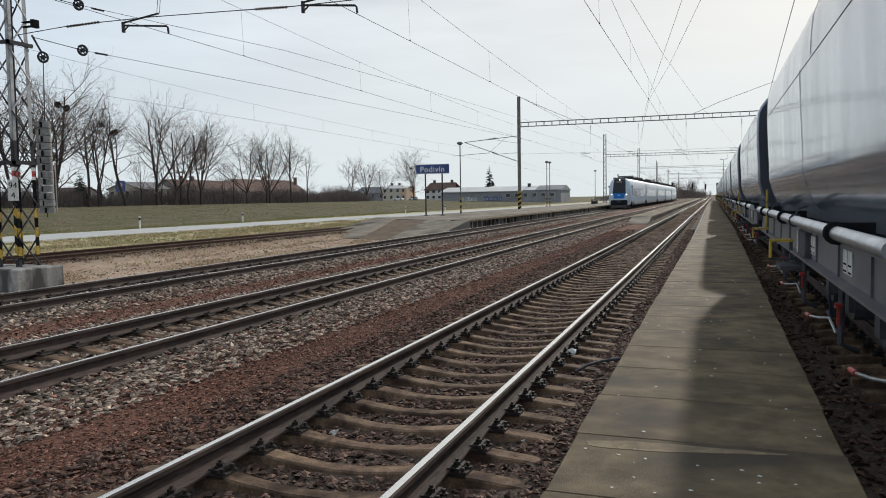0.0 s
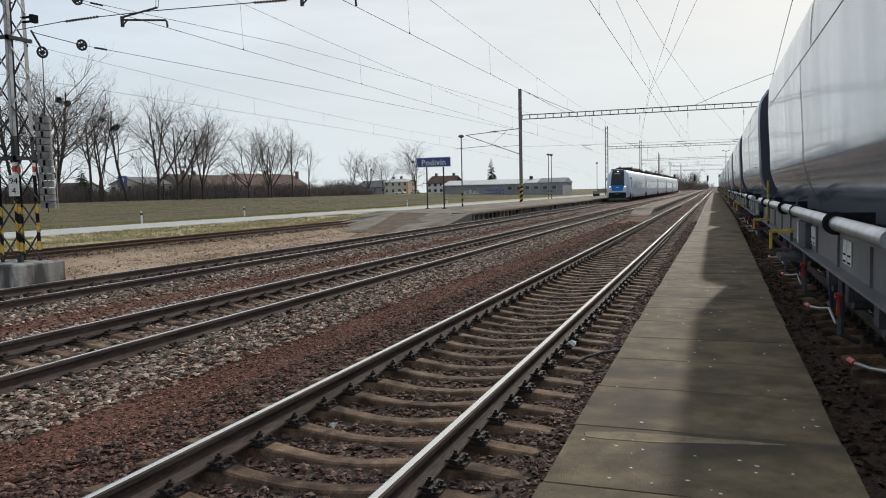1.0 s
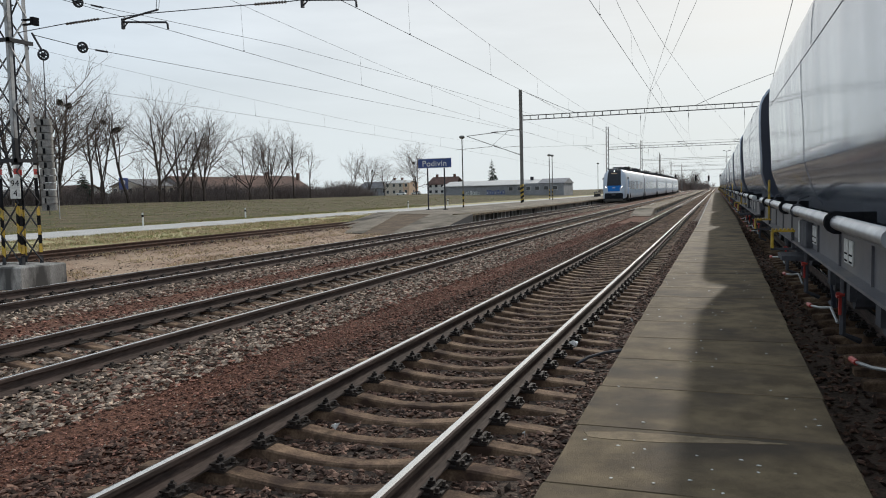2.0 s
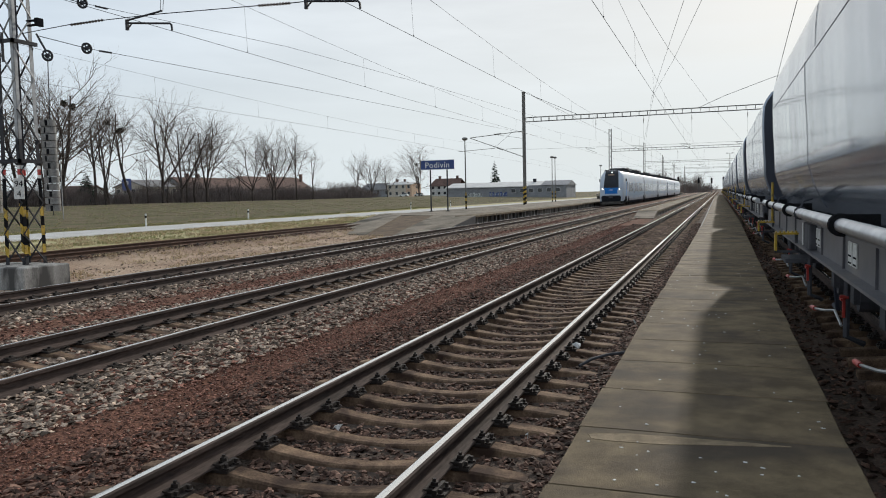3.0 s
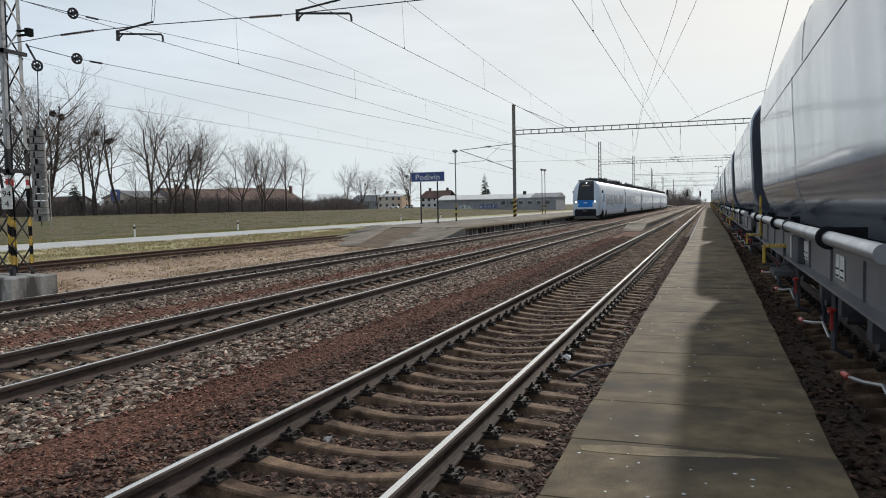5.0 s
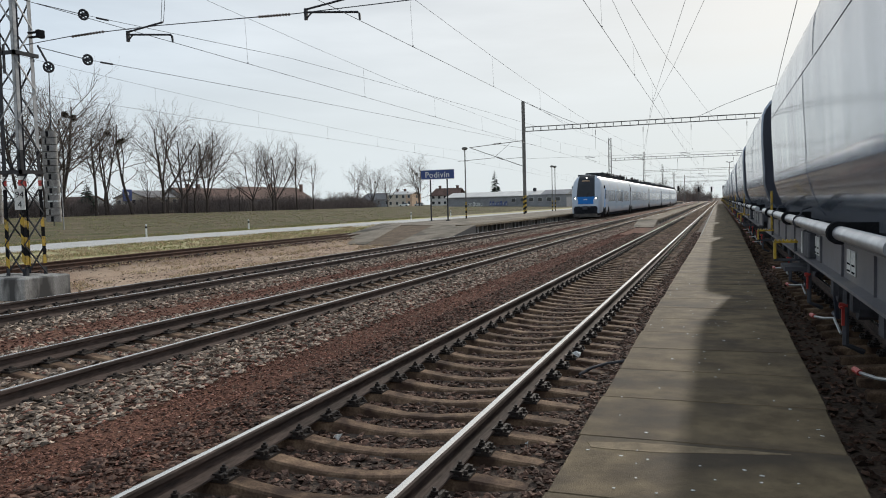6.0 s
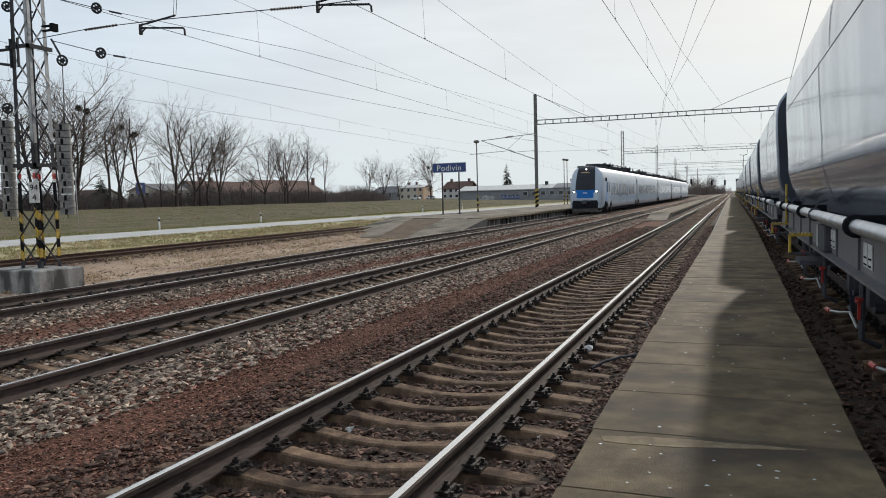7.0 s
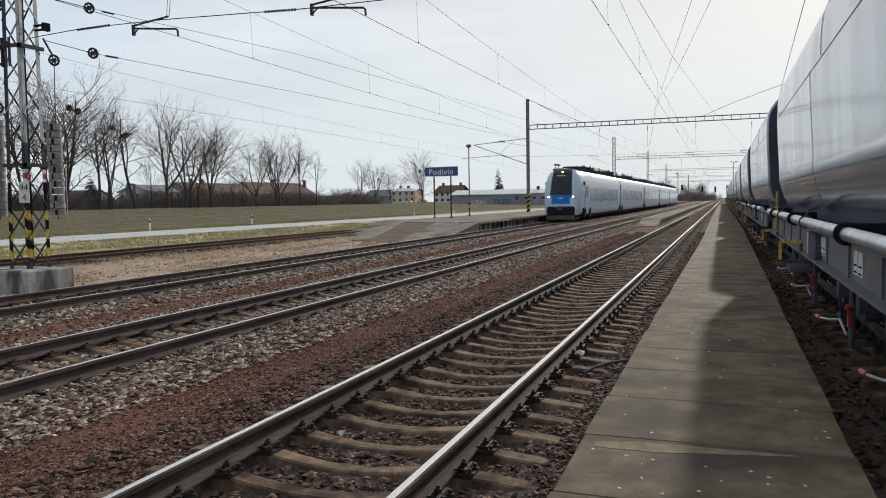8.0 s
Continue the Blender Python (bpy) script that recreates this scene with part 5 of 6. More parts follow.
def platform_lamp(x, y, banded):
    s = thing("platform_lamp", (x, y, 0), "slim grey platform lamp post with a small round head", "lamp post", "platform lamps")
    part("pole", Geo().cyl((0, 0, 1.75 if banded else 0.35), (0, 0, 6.15), 0.055, 8, 0.045), "mast_grey", s, smooth=40)
    if banded:
        for k in range(6):
            a = 0.35 + k * 0.235
            part("warning_band", Geo().cyl((0, 0, a), (0, 0, a + 0.235), 0.066, 10), "yellow" if k % 2 else "black", s)
    g = Geo().loft([[(r * math.cos(a), r * math.sin(a), z) for a in np.linspace(0, 2 * math.pi, 13)[:-1]] for r, z in
                    ((0.07, 6.1), (0.2, 6.16), (0.26, 6.24), (0.2, 6.34), (0.08, 6.38))], True, True)
    part("lamp_head", g, "mast_grey", s, smooth=50)


station_sign()
platform_lamp(-20.0, 61.3, True)
platform_lamp(-20.62, 100.0, True)
platform_lamp(-20.55, 101.6, True)
for lx, ly in ((-20.0, 140.0), (-19.6, 172.0), (-19.6, 186.0), (-20, 230)):
    platform_lamp(lx, ly, False)


def bench(x, y):
    s = thing("platform_bench", (x, y, 0.37), "dark bench on the station platform", "bench")
    part("seat", Geo().box(-0.22, 0.22, -0.9, 0.9, 0.42, 0.47, 0.01), "dark_steel_and_shade", s)
    part("backrest", Geo().box(-0.26, -0.2, -0.9, 0.9, 0.55, 0.85, 0.01), "dark_steel_and_shade", s)
    for q in (-0.7, 0.7):
        part("leg", Geo().box(-0.2, 0.2, q - 0.03, q + 0.03, 0, 0.42).box(-0.25, -0.2, q - 0.03, q + 0.03, 0, 0.6), "dark_steel_and_shade", s)


bench(-18.6, 128.0)
bench(-18.6, 131.0)


def delineator(x, y):
    s = thing("road_marker_post", (x, y, -0.32), "white roadside marker post with a black band", "marker post", "roadside marker posts")
    part("post", Geo().box(-0.06, 0.06, -0.05, 0.05, 0, 1.02, 0.02), "white", s)
    part("band", Geo().box(-0.064, 0.064, -0.054, 0.054, 0.7, 0.86), "black", s)


for my in (47.0, 60.5, 94.0, 110.0):
    delineator(-41.0 if my < 65 else -38.4, my)


def signal(x, y, h):
    s = thing("railway_signal", (x, y, -0.3), "dark railway signal head on a post", "railway signal", "railway signals")
    part("post", Geo().cyl((0, 0, 0), (0, 0, h), 0.09, 8), "mast_grey", s)
    part("head", Geo().box(-0.32, 0.32, -0.12, 0.1, h - 0.5, h + 1.5, 0.03), "black", s)
    for k in range(4):
        part("lens_hood", Geo().cyl((0, -0.12, h - 0.2 + k * 0.42), (0, -0.3, h - 0.2 + k * 0.42), 0.12, 8), "black", s)


for sx, sh in ((-12.9, 5.2), (-6.9, 4.6), (-2.35, 4.4), (1.75, 4.7)):
    signal(sx + (0.0 if sx > -12 else -1.2), 300.0, sh)


def yard_light(x, y, h):
    s = thing("yard_light", (x, y, -0.3), "tall slim yard light with two heads", "lamp post")
    part("pole", Geo().cyl((0, 0, 0), (0, 0, h), 0.14, 8, 0.09), "mast_grey", s)
    for d in (-1, 1):
        part("arm", Geo().path([(0, 0, h - 0.4), (d * 0.7, 0, h), (d * 0.9, 0, h)], 0.05, 6), "mast_grey", s)
        part("lamp_head", Geo().box(d * 0.9 - 0.35, d * 0.9 + 0.35, -0.2, 0.2, h - 0.1, h + 0.14, 0.04), "dark_steel_and_shade", s)


yard_light(3.95, 300, 14.8)
for yx, yy, yh in ((-19.9, 300, 15), (-13.0, 330, 11.5)):
    s_ = thing("far_mast", (yx, yy, -0.3), "distant slim catenary mast", "catenary mast", "distant masts")
    part("pole", Geo().cyl((0, 0, 0), (0, 0, yh), 0.22, 6, 0.12), "mast_grey", s_)


# ---- trees and scrub ----
def grow(geos, rs, start, d, ln, rad, level, top, counts, up):
    segs = (6, 5, 4, 3, 2)[level]
    pts, rr = [Vector(start)], [rad]
    d = Vector(d).normalized()
    taper = 0.45 if level else 0.55
    for i in range(segs):
        d = (d + Vector((rs.uniform(-1, 1), rs.uniform(-1, 1), rs.uniform(-0.6, 0.8))) * (0.1 + 0.05 * level) + Vector((0, 0, up * 0.12))).normalized()
        pts.append(pts[-1] + d * ln / segs)
        rr.append(max(0.011, rad * (1 - (1 - taper) * (i + 1) / segs)))
    geos[0 if level < 2 else 1].path(pts, rr, (8, 6, 5, 3, 3)[level], cap=level < 2)
    if level >= top:
        return
    n = counts[level]
    for k in range(n):
        u = (0.38 if level == 0 else 0.2) + (0.62 if level == 0 else 0.8) * (k + rs.uniform(0.2, 0.9)) / n
        f = min(u, 0.999) * segs
        i = int(f)
        p = pts[i].lerp(pts[i + 1], f - i)
        ax = (pts[i + 1] - pts[i]).normalized()
        side = ax.orthogonal().normalized()
        side.rotate(Matrix.Rotation(rs.uniform(0, 6.283), 3, ax))
        ang = radians(rs.uniform(26, 60))
        nd = ax * math.cos(ang) + side * math.sin(ang)
        r0 = rr[i] * rs.uniform(0.45, 0.68)
        grow(geos, rs, p, nd, ln * rs.uniform(0.45, 0.72) * (1.12 - 0.35 * u), r0, level + 1, top, counts, up)


def tree(seed, h, rad, counts=(7, 6, 5, 4), up=0.5, lean=(0, 0), balls=0, fork=0, spread=24, clear=0.3):
    """A bare tree; fork parts the trunk at a share of its height into several rising limbs."""
    rs = random.Random(seed)
    geos = [Geo(), Geo()]
    if fork:
        d = Vector((lean[0], lean[1], 1)).normalized()
        pts = [Vector((0, 0, -0.3)) + d * (h * clear * i / 4) + Vector((rs.uniform(-0.12, 0.12), rs.uniform(-0.12, 0.12), 0)) * (i > 0) for i in range(5)]
        geos[0].path(pts, [rad, rad * 0.92, rad * 0.86, rad * 0.82, rad * 0.74], 8)
        turn = rs.uniform(0, 6.283)
        for k in range(fork):
            a = turn + 6.283 * k / fork + rs.uniform(-0.5, 0.5)
            t = math.tan(radians(spread * rs.uniform(0.35, 1.3)))
            nd = (d + Vector((math.cos(a) * t, math.sin(a) * t, 0))).normalized()
            grow(geos, rs, pts[rs.choice((3, 4, 4))], nd, h * (1 - clear) * rs.uniform(0.72, 0.98), rad * rs.uniform(0.45, 0.62), 1, 4, counts, up)
        for k in range(2):
            a = rs.uniform(0, 6.283)
            grow(geos, rs, pts[rs.choice((2, 3))], (math.cos(a), math.sin(a), 0.35), h * rs.uniform(0.18, 0.34), rad * 0.3, 2, 4, counts, up)
    else:
        grow(geos, rs, (0, 0, -0.3), (lean[0], lean[1], 1), h * 0.78, rad, 0, 4, counts, up)
    t = thing("bare_tree", (0, 0, 0), "leafless grey-brown roadside tree in early spring", "tree", "bare trees by the field")
    part("trunk", geos[0], "bark", t, smooth=50)
    part("crown", geos[1], "twig", t)
    tips = [v for v in geos[1].v if h * 0.6 < v[2] < h * 0.85 and math.hypot(v[0] - lean[0] * v[2], v[1] - lean[1] * v[2]) < h * 0.13]
    for k in range(balls):
        c = Vector(rs.choice(tips))
        g = Geo()
        for _ in range(220):
            d = Vector((rs.gauss(0, 1), rs.gauss(0, 1), rs.gauss(0, 1))).normalized() * rs.uniform(0.3, 0.68)
            g.cyl(c + d * 0.2, c + d, 0.03, 3, 0.05)
        part("mistletoe_clump", g, "mistletoe", t, "dark mistletoe clump")
    return t


# each of unit height 20 m: broad, upright, leaning with mistletoe, rounded, narrow forked, small dead
PROTO = [tree(11, 20, 0.42, (8, 7, 5, 4), 0.1, fork=5, spread=34, clear=0.2, balls=2), tree(12, 20, 0.3, (7, 6, 5, 4), 0.3, fork=3, spread=18, clear=0.24),
         tree(13, 20, 0.3, (5, 5, 5, 4), 0.3, lean=(-0.07, -0.24), balls=3, fork=3, spread=20, clear=0.45), tree(14, 20, 0.38, (8, 7, 5, 4), 0.1, fork=5, spread=36, clear=0.22, balls=1),
         tree(15, 20, 0.32, (5, 5, 4, 3), 0.5, fork=2, spread=20, clear=0.36), tree(16, 20, 0.28, (7, 4, 3, 3), 0.5, lean=(0.03, 0.05)),
         tree(17, 20, 0.36, (7, 7, 5, 4), 0.15, lean=(0.0, 0.12), fork=4, spread=32, clear=0.22), tree(18, 20, 0.38, (8, 6, 5, 4), 0.15, fork=4, spread=36, clear=0.26)]
TREES = [  # x, y, which, height, turn
    (-110, 105.5, 0, 22.5, 0), (-111, 102.5, 3, 20.0, 120), (-110, 96.0, 6, 21.0, 40), (-112, 91.0, 7, 20.0, 70), (-110, 113.0, 5, 19.5, 10), (-110, 115.5, 1, 19.5, 90),
    (-111, 117.0, 1, 18.0, 200), (-110, 122.5, 2, 20.0, 0), (-111, 128.2, 5, 10.0, 150), (-110, 131.6, 7, 21.0, 185), (-111, 134.2, 5, 10.0, 250), (-110, 137.3, 6, 19.6, 0),
    (-111, 143.2, 1, 18.0, 40), (-110, 146.3, 3, 18.8, 60), (-111, 140.5, 4, 16.0, 20), (-110, 154.8, 5, 8.0, 80), (-110, 158.7, 5, 9.2, 300), (-110, 164.5, 7, 15.4, 95),
    (-110, 173.8, 3, 17.0, 210), (-111, 176.5, 6, 17.0, 0), (-110, 186.1, 5, 18.5, 120), (-110, 194.9, 4, 19.0, 70), (-114, 231.5, 1, 14.9, 30), (-114, 243.5, 3, 13.4, 10),
    (-114, 256.6, 6, 12.6, 20), (-114, 288.1, 3, 19.5, 240)]


def plant_trees():
    used = set()
    for x, y, k, h, r in TREES:
        m = pose(x, y, ground_z(x) - 0.1, 0, 0, r) @ Matrix.Scale(h / 20.4, 4)
        if k in used:
            copy_thing(PROTO[k], m)
        else:
            used.add(k)
            PROTO[k].matrix_basis = m


plant_trees()


def scrub(seed, w, h):
    rs = random.Random(seed)
    g = Geo()
    for _ in range(60):
        p = Vector((rs.uniform(-w, w), rs.uniform(-w, w), 0))
        d = Vector((rs.uniform(-0.35, 0.35), rs.uniform(-0.35, 0.35), 1)).normalized()
        ln = h * rs.uniform(0.45, 1.0)
        q = p + d * ln
        g.cyl(p, q, 0.03, 3, 0.014, False)
        for _ in range(6):
            a = p.lerp(q, rs.uniform(0.25, 0.95))
            e = (d + Vector((rs.uniform(-0.9, 0.9), rs.uniform(-0.9, 0.9), rs.uniform(0, 0.5)))).normalized()
            b = a + e * ln * rs.uniform(0.2, 0.4)
            g.cyl(a, b, 0.016, 3, 0.01, False)
            for _ in range(2):
                c = a.lerp(b, rs.uniform(0.3, 0.9))
                g.cyl(c, c + (e + Vector((rs.uniform(-0.8, 0.8), rs.uniform(-0.8, 0.8), rs.uniform(-0.2, 0.5)))) * ln * 0.12, 0.012, 3, 0.008, False)
    me = g.mesh("bush")
    me.materials.append(M["bush"])
    return me


BUSH = [scrub(31, 2.2, 3.0), scrub(32, 2.6, 2.4), scrub(33, 2.0, 3.8), scrub(34, 3.0, 3.2)]


def bush(x, y, k, s):
    o = tagged(new("bush", BUSH[k]), "dense leafless brown bush at the field's edge", "bush", "scrub along the field")
    o.matrix_basis = pose(x, y, ground_z(x) - 0.1, 0, 0, random.uniform(0, 360)) @ Matrix.Scale(s, 4)


y_ = 84.0
while y_ < 246:
    for row in range(3):
        bush(-113.5 - row * 3.2 + random.uniform(-1, 1), y_ + random.uniform(-1.5, 1.5), random.randrange(4), random.uniform(0.5, 1.2) * (1.15 if y_ > 135 else 0.9))
    y_ += 3.0
for by in range(95, 200, 6):
    bush(random.uniform(-24, -23) - 22, by * 2.2 + 120, random.randrange(4), 0.7)
for k_ in range(26):
    bush(random.uniform(-26, -3) - 4 * (k_ % 2), random.uniform(420, 520), random.randrange(4), random.uniform(0.9, 1.7))
for k_ in range(16):
    copy_thing(PROTO[k_ % 8], pose(random.uniform(-45, -10), random.uniform(430, 560), -0.4, 0, 0, random.uniform(0, 360)) @ Matrix.Scale(random.uniform(0.4, 0.65), 4))


def conifer(x, y, h, seed, w=0.28, dense=5):
    rs = random.Random(seed)
    t = thing("spruce_tree", (x, y, ground_z(x) - 0.1), "dark green spruce standing among buildings", "tree", "conifers")
    part("trunk", Geo().cyl((0, 0, 0), (0, 0, h), h * 0.018, 7, 0.02), "bark", t)
    g = Geo()
    n = int(h * 3.2)
    for i in range(n):
        u = (i + 0.5) / n
        z = h * (0.1 + 0.9 * u)
        R = h * w * min(1.0, 0.55 + u * 3) * (1 - u) ** 0.75 + 0.12
        for k in range(dense):
            a = rs.uniform(0, 6.283)
            r = R * rs.uniform(0.6, 1.1)
            tip = Vector((math.cos(a) * r, math.sin(a) * r, z - r * 0.28 + rs.uniform(-0.1, 0.15)))
            root = Vector((0, 0, z))
            side = Vector((-math.sin(a), math.cos(a), 0)) * r * 0.2
            mid = root.lerp(tip, 0.6)
            g.add([root, mid + side, tip, mid - side, mid + Vector((0, 0, 0.1 * r))], [(0, 1, 4), (1, 2, 4), (2, 3, 4), (3, 0, 4), (0, 3, 2, 1)])
    part("needles", g, "needle", t)


conifer(-94.0, 330, 15.6, 5, 0.28, 4)
conifer(-119, 120, 6.6, 6, 0.46, 14)


# ---- buildings beyond the field ----
def house(x0, x1, y0, y1, z0, eave, ridge, wall, roof, along="y", storeys=1, wins=4, chim=(), label="", hip=0.0):
    """Walls with thickness, gabled roof with eaves, windows with frames and sills on the sides that face the line, chimneys."""
    h = thing("house", (x0, y0, z0), label, "house", "buildings beyond the field")
    w, d = x1 - x0, y1 - y0
    e, r = eave - z0, ridge - z0
    part("wall", Geo().box(0, w, 0, d, -0.5, e), wall, h)
    o = 0.4
    if along == "y":
        prof = [(-o, e - 0.15), (w / 2, r), (w + o, e - 0.15), (w + o, e - 0.35), (w / 2, r - 0.25), (-o, e - 0.35)]
        part("roof", Geo().loft([[(x, y, z) for x, z in prof] for y in (-o, d + o)], True, True), roof, h)
        for s in (0, d):
            part("gable", Geo().add([(0.02, s, e - 0.01), (w - 0.02, s, e - 0.01), (w / 2, s, r - 0.2), (0.02, s + (0.2 if s == 0 else -0.2), e - 0.01),
                                     (w - 0.02, s + (0.2 if s == 0 else -0.2), e - 0.01), (w / 2, s + (0.2 if s == 0 else -0.2), r - 0.2)],
                                    [(0, 1, 2), (5, 4, 3), (0, 3, 4, 1), (1, 4, 5, 2), (2, 5, 3, 0)]), wall, h)
    else:
        prof = [(-o, e - 0.15), (d / 2, r), (d + o, e - 0.15), (d + o, e - 0.35), (d / 2, r - 0.25), (-o, e - 0.35)]
        rings = [[(x + (hip * (z > e) if k == 0 else -hip * (z > e)), y, z) for y, z in prof] for k, x in enumerate((-o, w + o))]
        part("roof", Geo().loft(rings, True, True), roof, h)
        if not hip:
            for s in (0, w):
                q = s + (0.2 if s == 0 else -0.2)
                part("gable", Geo().add([(s, 0.02, e - 0.01), (s, d - 0.02, e - 0.01), (s, d / 2, r - 0.2), (q, 0.02, e - 0.01), (q, d - 0.02, e - 0.01), (q, d / 2, r - 0.2)],
                                        [(0, 1, 2), (5, 4, 3), (0, 3, 4, 1), (1, 4, 5, 2), (2, 5, 3, 0)]), wall, h)
    sh = e / storeys
    for f in range(storeys):
        for i in range(wins):
            for face in ("south", "east"):
                ln = w if face == "south" else d
                c = ln * (i + 0.5) / wins
                hw, zb, zt = min(0.55, ln / wins * 0.28), f * sh + sh * 0.36, f * sh + sh * 0.82
                if face == "south":
                    win = part("window", Geo().box(c - hw - 0.08, c + hw + 0.08, -0.05, 0.0, zb - 0.08, zt + 0.08), "plaster_white", h)
                    part("pane", Geo().box(c - hw, c + hw, -0.07, -0.05, zb, zt), "glass_dark", win)
                else:
                    win = part("window", Geo().box(w, w + 0.05, c - hw - 0.08, c + hw + 0.08, zb - 0.08, zt + 0.08), "plaster_white", h)
                    part("pane", Geo().box(w + 0.05, w + 0.07, c - hw, c + hw, zb, zt), "glass_dark", win)
    for cx, cy in chim:
        part("chimney", Geo().box(cx * w - 0.45, cx * w + 0.45, cy * d - 0.45, cy * d + 0.45, r - 1.5, r + 1.0).box(cx * w - 0.55, cx * w + 0.55, cy * d - 0.55, cy * d + 0.55, r + 0.9, r + 1.05),
             "roof_red", h)
    return h


house(-146, -135, 172, 203, 1.2, 4.6, 8.2, "plaster_grey", "roof_red", "y", 1, 6, ((0.5, 0.2), (0.5, 0.35)), "long farmhouse with a red tiled roof and chimneys")
house(-148, -136, 205, 240, 1.2, 5.0, 9.0, "plaster_grey", "roof_red", "y", 1, 6, ((0.7, 0.97), (0.5, 0.5)), "long barn with a dull red tiled roof")
house(-138, -129, 148, 160, 1.2, 5.4, 7.0, "plaster", "roof_grey", "y", 1, 4, (), "low pale house with a brown-grey roof")
house(-141, -133, 133, 141, 1.2, 3.4, 5.6, "plaster_white", "roof_red", "x", 1, 3, (), "low white house with a red roof")
house(-150, -143, 100, 114, 1.2, 3.4, 6.0, "plaster", "roof_red", "y", 1, 3, (), "low pale house with a red roof")
house(-144, -136, 118, 131, 1.2, 2.9, 4.6, "plaster", "roof_grey", "y", 1, 3, (), "low shed with a grey roof")
house(-164, -143, 335, 345, 1.2, 5.0, 8.0, "plaster_grey", "roof_grey", "x", 1, 5, (), "grey house with a dark hipped roof", 3)
house(-142.2, -132.8, 320, 331, 1.0, 6.9, 8.2, "plaster", "roof_pale", "x", 2, 3, ((0.3, 0.5), (0.7, 0.5)), "pale two-storey apartment house with small windows", 2)
house(-132.8, -130.0, 319.5, 331, 1.0, 6.9, 7.9, "plaster_ochre", "roof_pale", "x", 2, 1, (), "peach end block of an apartment house", 0.5)
house(-113.6, -100.6, 300, 310, 1.0, 5.6, 8.5, "plaster_white", "roof_red", "x", 2, 5, ((0.2, 0.5), (0.8, 0.5)), "two-storey house with a red tiled roof", 1.2)


def parking_board():
    b = thing("parking_board", (-128.5, 141.6, 1.3), "large blue parking board with a white letter on two posts", "sign")
    p = part("board", Geo().box(-0.06, 0.06, -1.45, 1.45, 3.0, 5.7, 0.02), "sign_blue", b, "bright blue board")
    cu = bpy.data.curves.new("lettering", "FONT")
    cu.body, cu.size, cu.align_x, cu.align_y, cu.extrude = "P", 2.0, "CENTER", "CENTER", 0.006
    cu.materials.append(M["white"])
    o = new("lettering", cu)
    o.parent = p
    o.matrix_basis = pose(0.07, 0, 4.35, 90, 0, 90)
    for q in (-1.1, 1.1):
        part("post", Geo().cyl((-0.08, q, -0.2), (-0.08, q, 5.5), 0.08, 8), "mast_grey", b)


parking_board()


def warehouse():
    h = thing("warehouse", (-91.5, 258, 0.2), "long low grey warehouse with a pale sheet roof", "warehouse")
    part("wall", Geo().box(0, 43, 0, 18, -0.6, 3.9), "plaster_grey", h)
    part("roof", Geo().loft([[(x, -0.5, 3.8), (x, 9, 5.5), (x, 18.5, 3.8), (x, 18.5, 3.6), (x, -0.5, 3.6)] for x in (-0.5, 34)], True, True), "roof_pale", h, "pale sheet roof")
    part("gable_block", Geo().box(30, 43.2, -0.6, 17, -0.6, 4.0).loft([[(x, -0.9, 3.9), (x, 8, 5.6), (x, 17.4, 3.9)] for x in (34.2, 43.6)], True, True), "plaster_grey", h)
    for i in range(6):
        w = part("window", Geo().box(24 + i * 3.1, 25.6 + i * 3.1, -0.66, -0.6 + 0.0, 1.6, 3.0), "plaster_white", h)
        part("pane", Geo().box(24.1 + i * 3.1, 25.5 + i * 3.1, -0.7, -0.66, 1.7, 2.9), "glass_dark", w)
    rs = random.Random(4)
    for x0 in (7.0, 16.0):
        for k in range(7):
            x = x0 + k * 0.95
            part("painted_scrawl", Geo().box(x, x + rs.uniform(0.5, 0.8), -0.03, 0.0, 0.5, rs.uniform(1.5, 2.1)), "plate" if x0 < 10 else "sign_blue", h)
            part("painted_scrawl", Geo().box(x + 0.2, x + 0.4, -0.05, -0.03, 0.8, 1.5), "black" if x0 < 10 else "plate", h)
    part("vent", Geo().box(30, 31, 7, 8, 5.2, 6.4), "dark_steel_and_shade", h)


warehouse()


def car(x, y, material, label):
    c = thing("parked_car", (x, y, ground_z(x) + 0.05), label, "car", "parked cars")
    body = Geo().loft([[(px, -0.85, z0), (px, 0.85, z0), (px, 0.8, z1), (px, -0.8, z1)] for px, z0, z1 in
                       ((-2.1, 0.3, 0.7), (-1.9, 0.25, 0.85), (-0.9, 0.2, 0.95), (1.5, 0.2, 0.95), (2.0, 0.25, 0.85), (2.1, 0.35, 0.6))], True, True)
    part("body", body, material, c)
    part("cabin", Geo().loft([[(px, -w, z0), (px, w, z0), (px, w * 0.85, z1), (px, -w * 0.85, z1)] for px, w, z0, z1 in
                              ((-1.0, 0.76, 0.94, 0.97), (-0.3, 0.76, 0.94, 1.42), (1.0, 0.76, 0.94, 1.42), (1.8, 0.74, 0.94, 0.97))], True, True), "glass_dark", c)
    part("roof", Geo().box(-0.3, 1.0, -0.62, 0.62, 1.41, 1.45, 0.01), material, c)
    for wx in (-1.3, 1.3):
        for wy in (-0.8, 0.8):
            part("wheel", Geo().wheel((wx, wy, 0.3), 0.31, 0.2, "y", 14), "black", c)


car(-124.0, 296, "white", "white car parked in front of houses")
car(-117.5, 297, "plate", "pale grey car parked in front of houses")


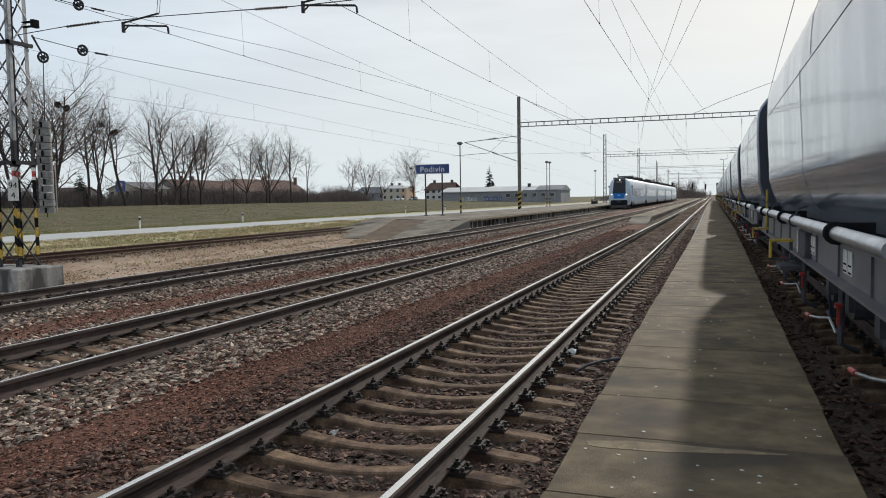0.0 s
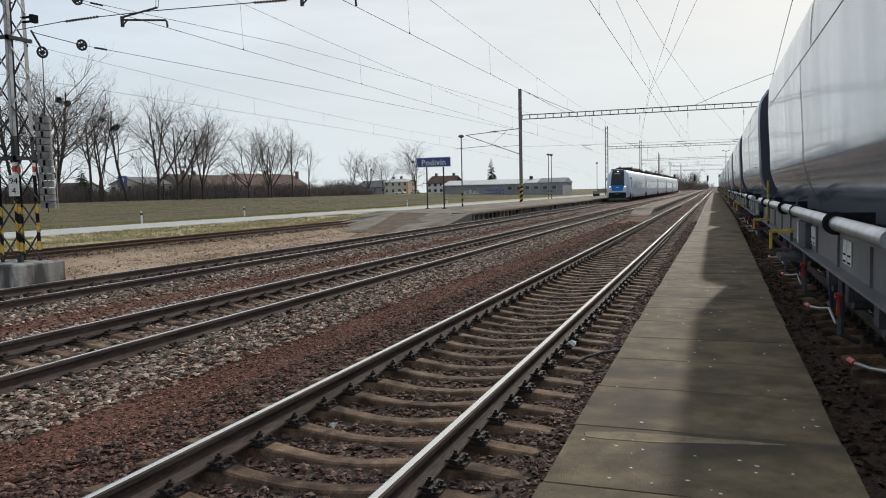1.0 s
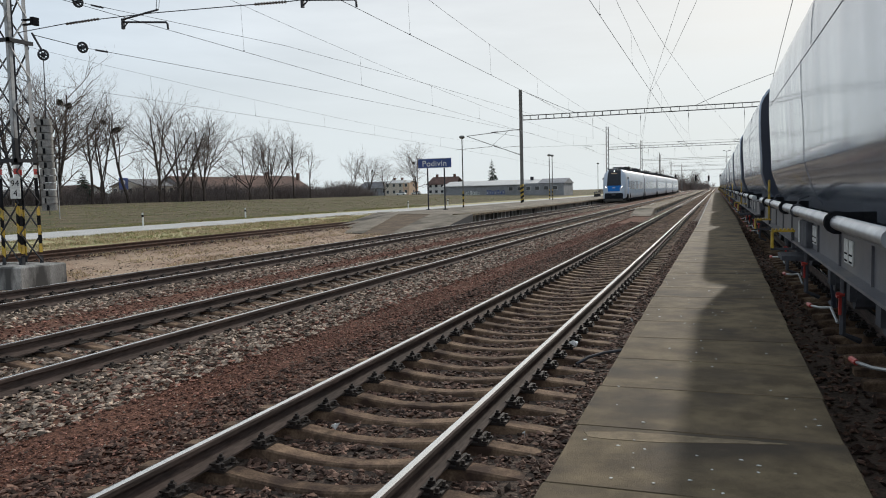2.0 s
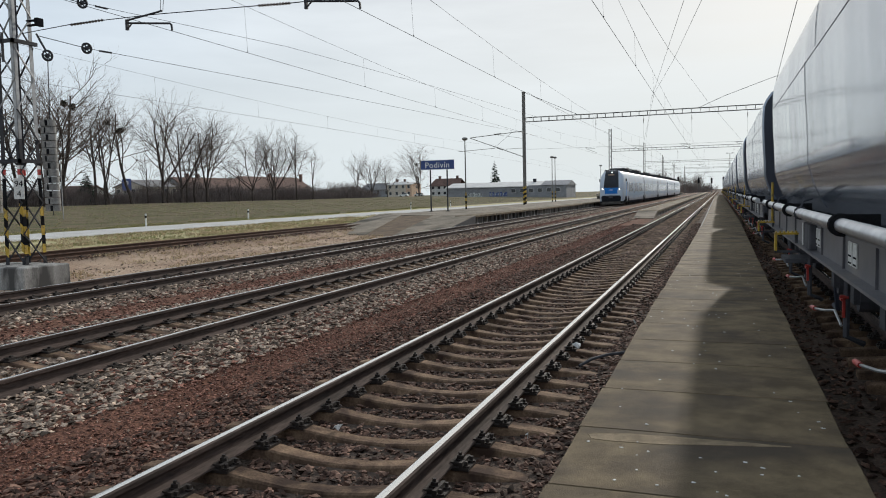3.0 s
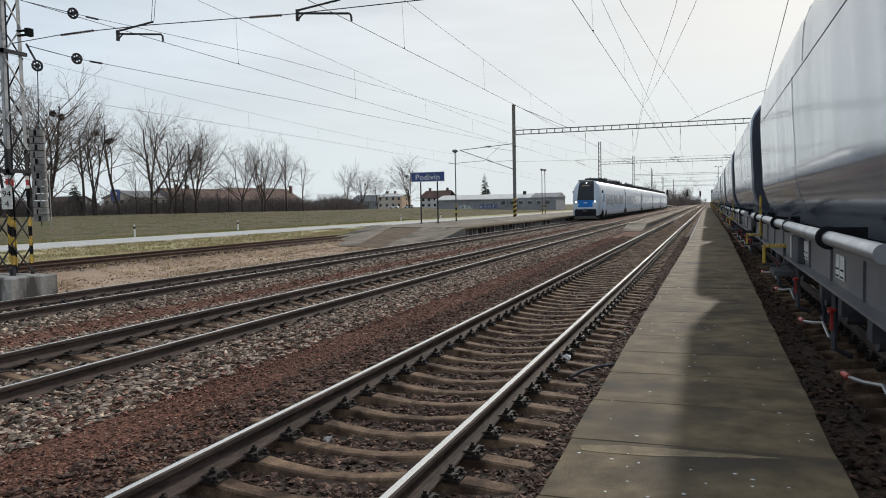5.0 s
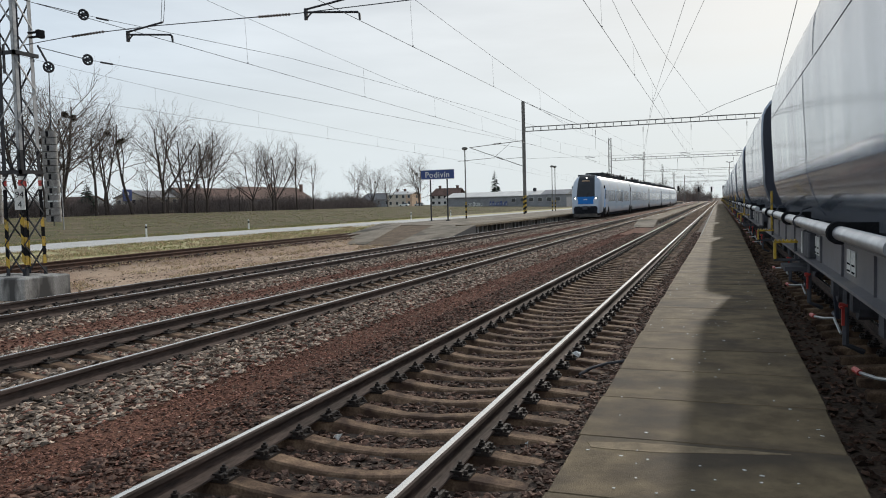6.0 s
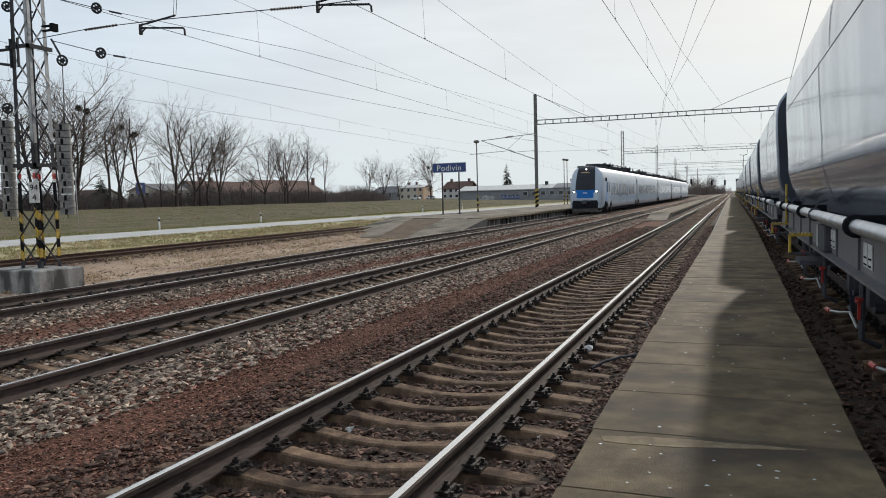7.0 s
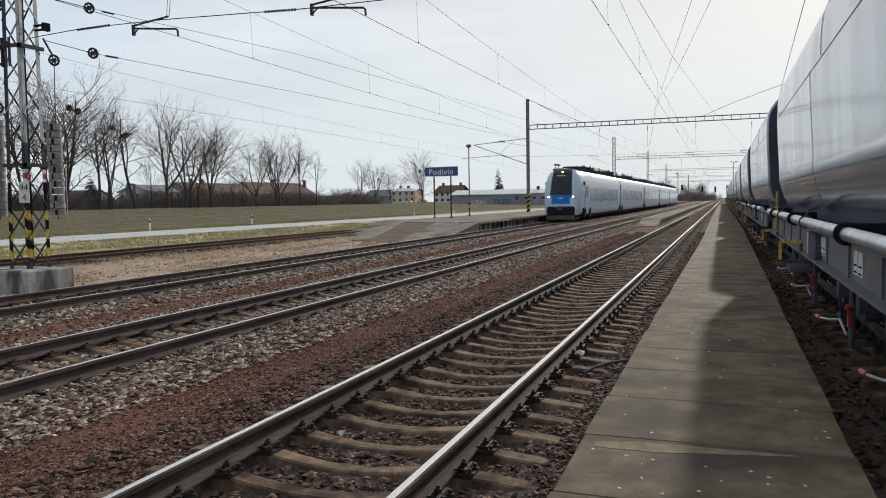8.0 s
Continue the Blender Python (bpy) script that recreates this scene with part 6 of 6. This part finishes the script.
# ---- grass tufts ----
def tufts(name, material, label, n, xr, yr, size, power, seed):
    rs = np.random.RandomState(seed)
    x = rs.uniform(xr[0], xr[1], n)
    y = yr[0] + (yr[1] - yr[0]) * rs.uniform(0, 1, n) ** power
    V, F = [], []
    for a, b in zip(x, y):
        if noise.noise(Vector((a * 0.5, b * 0.25, seed))) < -0.08:
            continue
        z = ground_z(a) - 0.01
        for _ in range(7):
            an = rs.uniform(0, 6.283)
            h = rs.uniform(size[0], size[1])
            ox, oy = rs.uniform(-0.1, 0.1, 2)
            lx, ly = math.cos(an) * h * 0.5, math.sin(an) * h * 0.5
            k = len(V)
            wx, wy = -math.sin(an) * 0.012, math.cos(an) * 0.012
            V += [(a + ox - wx, b + oy - wy, z), (a + ox + wx, b + oy + wy, z), (a + ox + lx * 0.4 + wx, b + oy + ly * 0.4 + wy, z + h * 0.7), (a + ox + lx, b + oy + ly, z + h)]
            F += [(k, k + 1, k + 2), (k, k + 2, k + 3)]
    me = bpy.data.meshes.new(name)
    me.from_pydata(V, [], F)
    me.materials.append(M[material])
    tagged(new(name, me), label, "grass", kind="stuff")


tufts("dry_grass", "grass_dry", "dry straw-coloured grass beside the siding", 6000, (-24, -13.6), (9, 45), (0.03, 0.1), 1.0, 41)
tufts("verge_grass", "grass", "patchy green grass on the road verge", 8000, (-33, -22.3), (14, 75), (0.04, 0.13), 1.0, 42)
tufts("verge_grass", "grass", "patchy green grass on the road verge", 4000, (-44, -40.4), (28, 110), (0.06, 0.18), 1.0, 43)
tufts("dry_grass", "grass_dry", "dry straw-coloured grass beside the siding", 8000, (-33, -22.3), (14, 70), (0.04, 0.14), 1.0, 44)
tufts("field_grass", "grass", "low young green growth in rows across the field", 9000, (-104, -44), (30, 230), (0.05, 0.13), 1.0, 45)
tufts("field_stubble", "stubble", "pale dead stubble across the field", 9000, (-104, -44), (30, 230), (0.04, 0.1), 1.0, 46)


# ---- litter and droppings ----
def litter():
    rs = random.Random(9)
    g = Geo()
    for _ in range(80):
        x, y = rs.uniform(-0.7, 0.62), 3.6 + 12 * rs.random() ** 1.3
        r = rs.uniform(0.003, 0.0075)
        pts = [(x + r * rs.uniform(1.0, 2.2) * math.cos(a), y + r * rs.uniform(0.7, 1.6) * math.sin(a), 0.2045) for a in np.linspace(0, 6.28, 8)[:-1]]
        g.loft([pts, [(px, py, 0.203) for px, py, _ in pts]], True, True)
    tagged(part("droppings", g, "paper"), "small white specks and droppings on the slabs", "specks", kind="stuff")
    for x, y, z, s in ((-1.485, 8.43, -0.12, 0.07), (-1.04, 10.25, -0.14, 0.08), (-1.3, 5.3, -0.17, 0.03), (-2.75, 5.2, -0.19, 0.05)):
        v = [(x + rs.uniform(-s, s), y + rs.uniform(-s, s), z + rs.uniform(-0.02, 0.05)) for _ in range(5)]
        g = Geo().add(v + [(a, b, c - 0.006) for a, b, c in v], [(0, 1, 2), (0, 2, 3), (0, 3, 4), (7, 6, 5), (8, 7, 5), (9, 8, 5), (0, 5, 6, 1), (1, 6, 7, 2), (2, 7, 8, 3), (3, 8, 9, 4)])
        tagged(part("paper_scrap", g, "paper"), "crumpled white paper scrap lying by the rail", "litter", "scraps by the track")


def mortar_patch():
    rs = random.Random(5)
    pts = []
    for k in range(26):
        a = 2 * math.pi * k / 26
        pts.append((-0.16 + 0.55 * math.cos(a) * rs.uniform(0.94, 1.04), 4.38 + 0.05 * math.cos(a) + 0.105 * math.sin(a) * (0.62 - 0.38 * math.cos(a)) * rs.uniform(0.85, 1.15), 0.2024))
    g = Geo().loft([[(x, y, 0.19) for x, y, _ in pts], pts], True, True)
    tagged(part("mortar_patch", g, "mortar"), "pale worn mortar patch smeared along a slab joint", "mortar patch")


def hose():
    g = Geo().path([(-1.32, 7.7, -0.17), (-1.22, 7.86, -0.13), (-1.09, 8.07, -0.12), (-0.93, 8.17, -0.11), (-0.78, 8.2, -0.06)], 0.016, 7)
    tagged(part("cable", g, "under", smooth=50), "grey cable lying between sleeper ends and platform", "cable")


litter()
mortar_patch()
hose()


def train_y(t):
    """Where the train's nose is: it gathers speed."""
    return 101.44 - 3.46 * t - 0.3541 * t * t + 0.01269 * t ** 3


def motions():
    walk(TRAIN, [(i * 0.25, pose(-11.63 + 0.002 * (train_y(i * 0.25) - 6), train_y(i * 0.25), 0, 0, 0, -0.115)) for i in range(33)])
    for w, y in WHEELS:
        walk(w, [(i * 0.08, pose(0, y, 0.42, math.degrees((train_y(0) - train_y(i * 0.08)) / 0.42), 0, 0)) for i in range(101)])


motions()
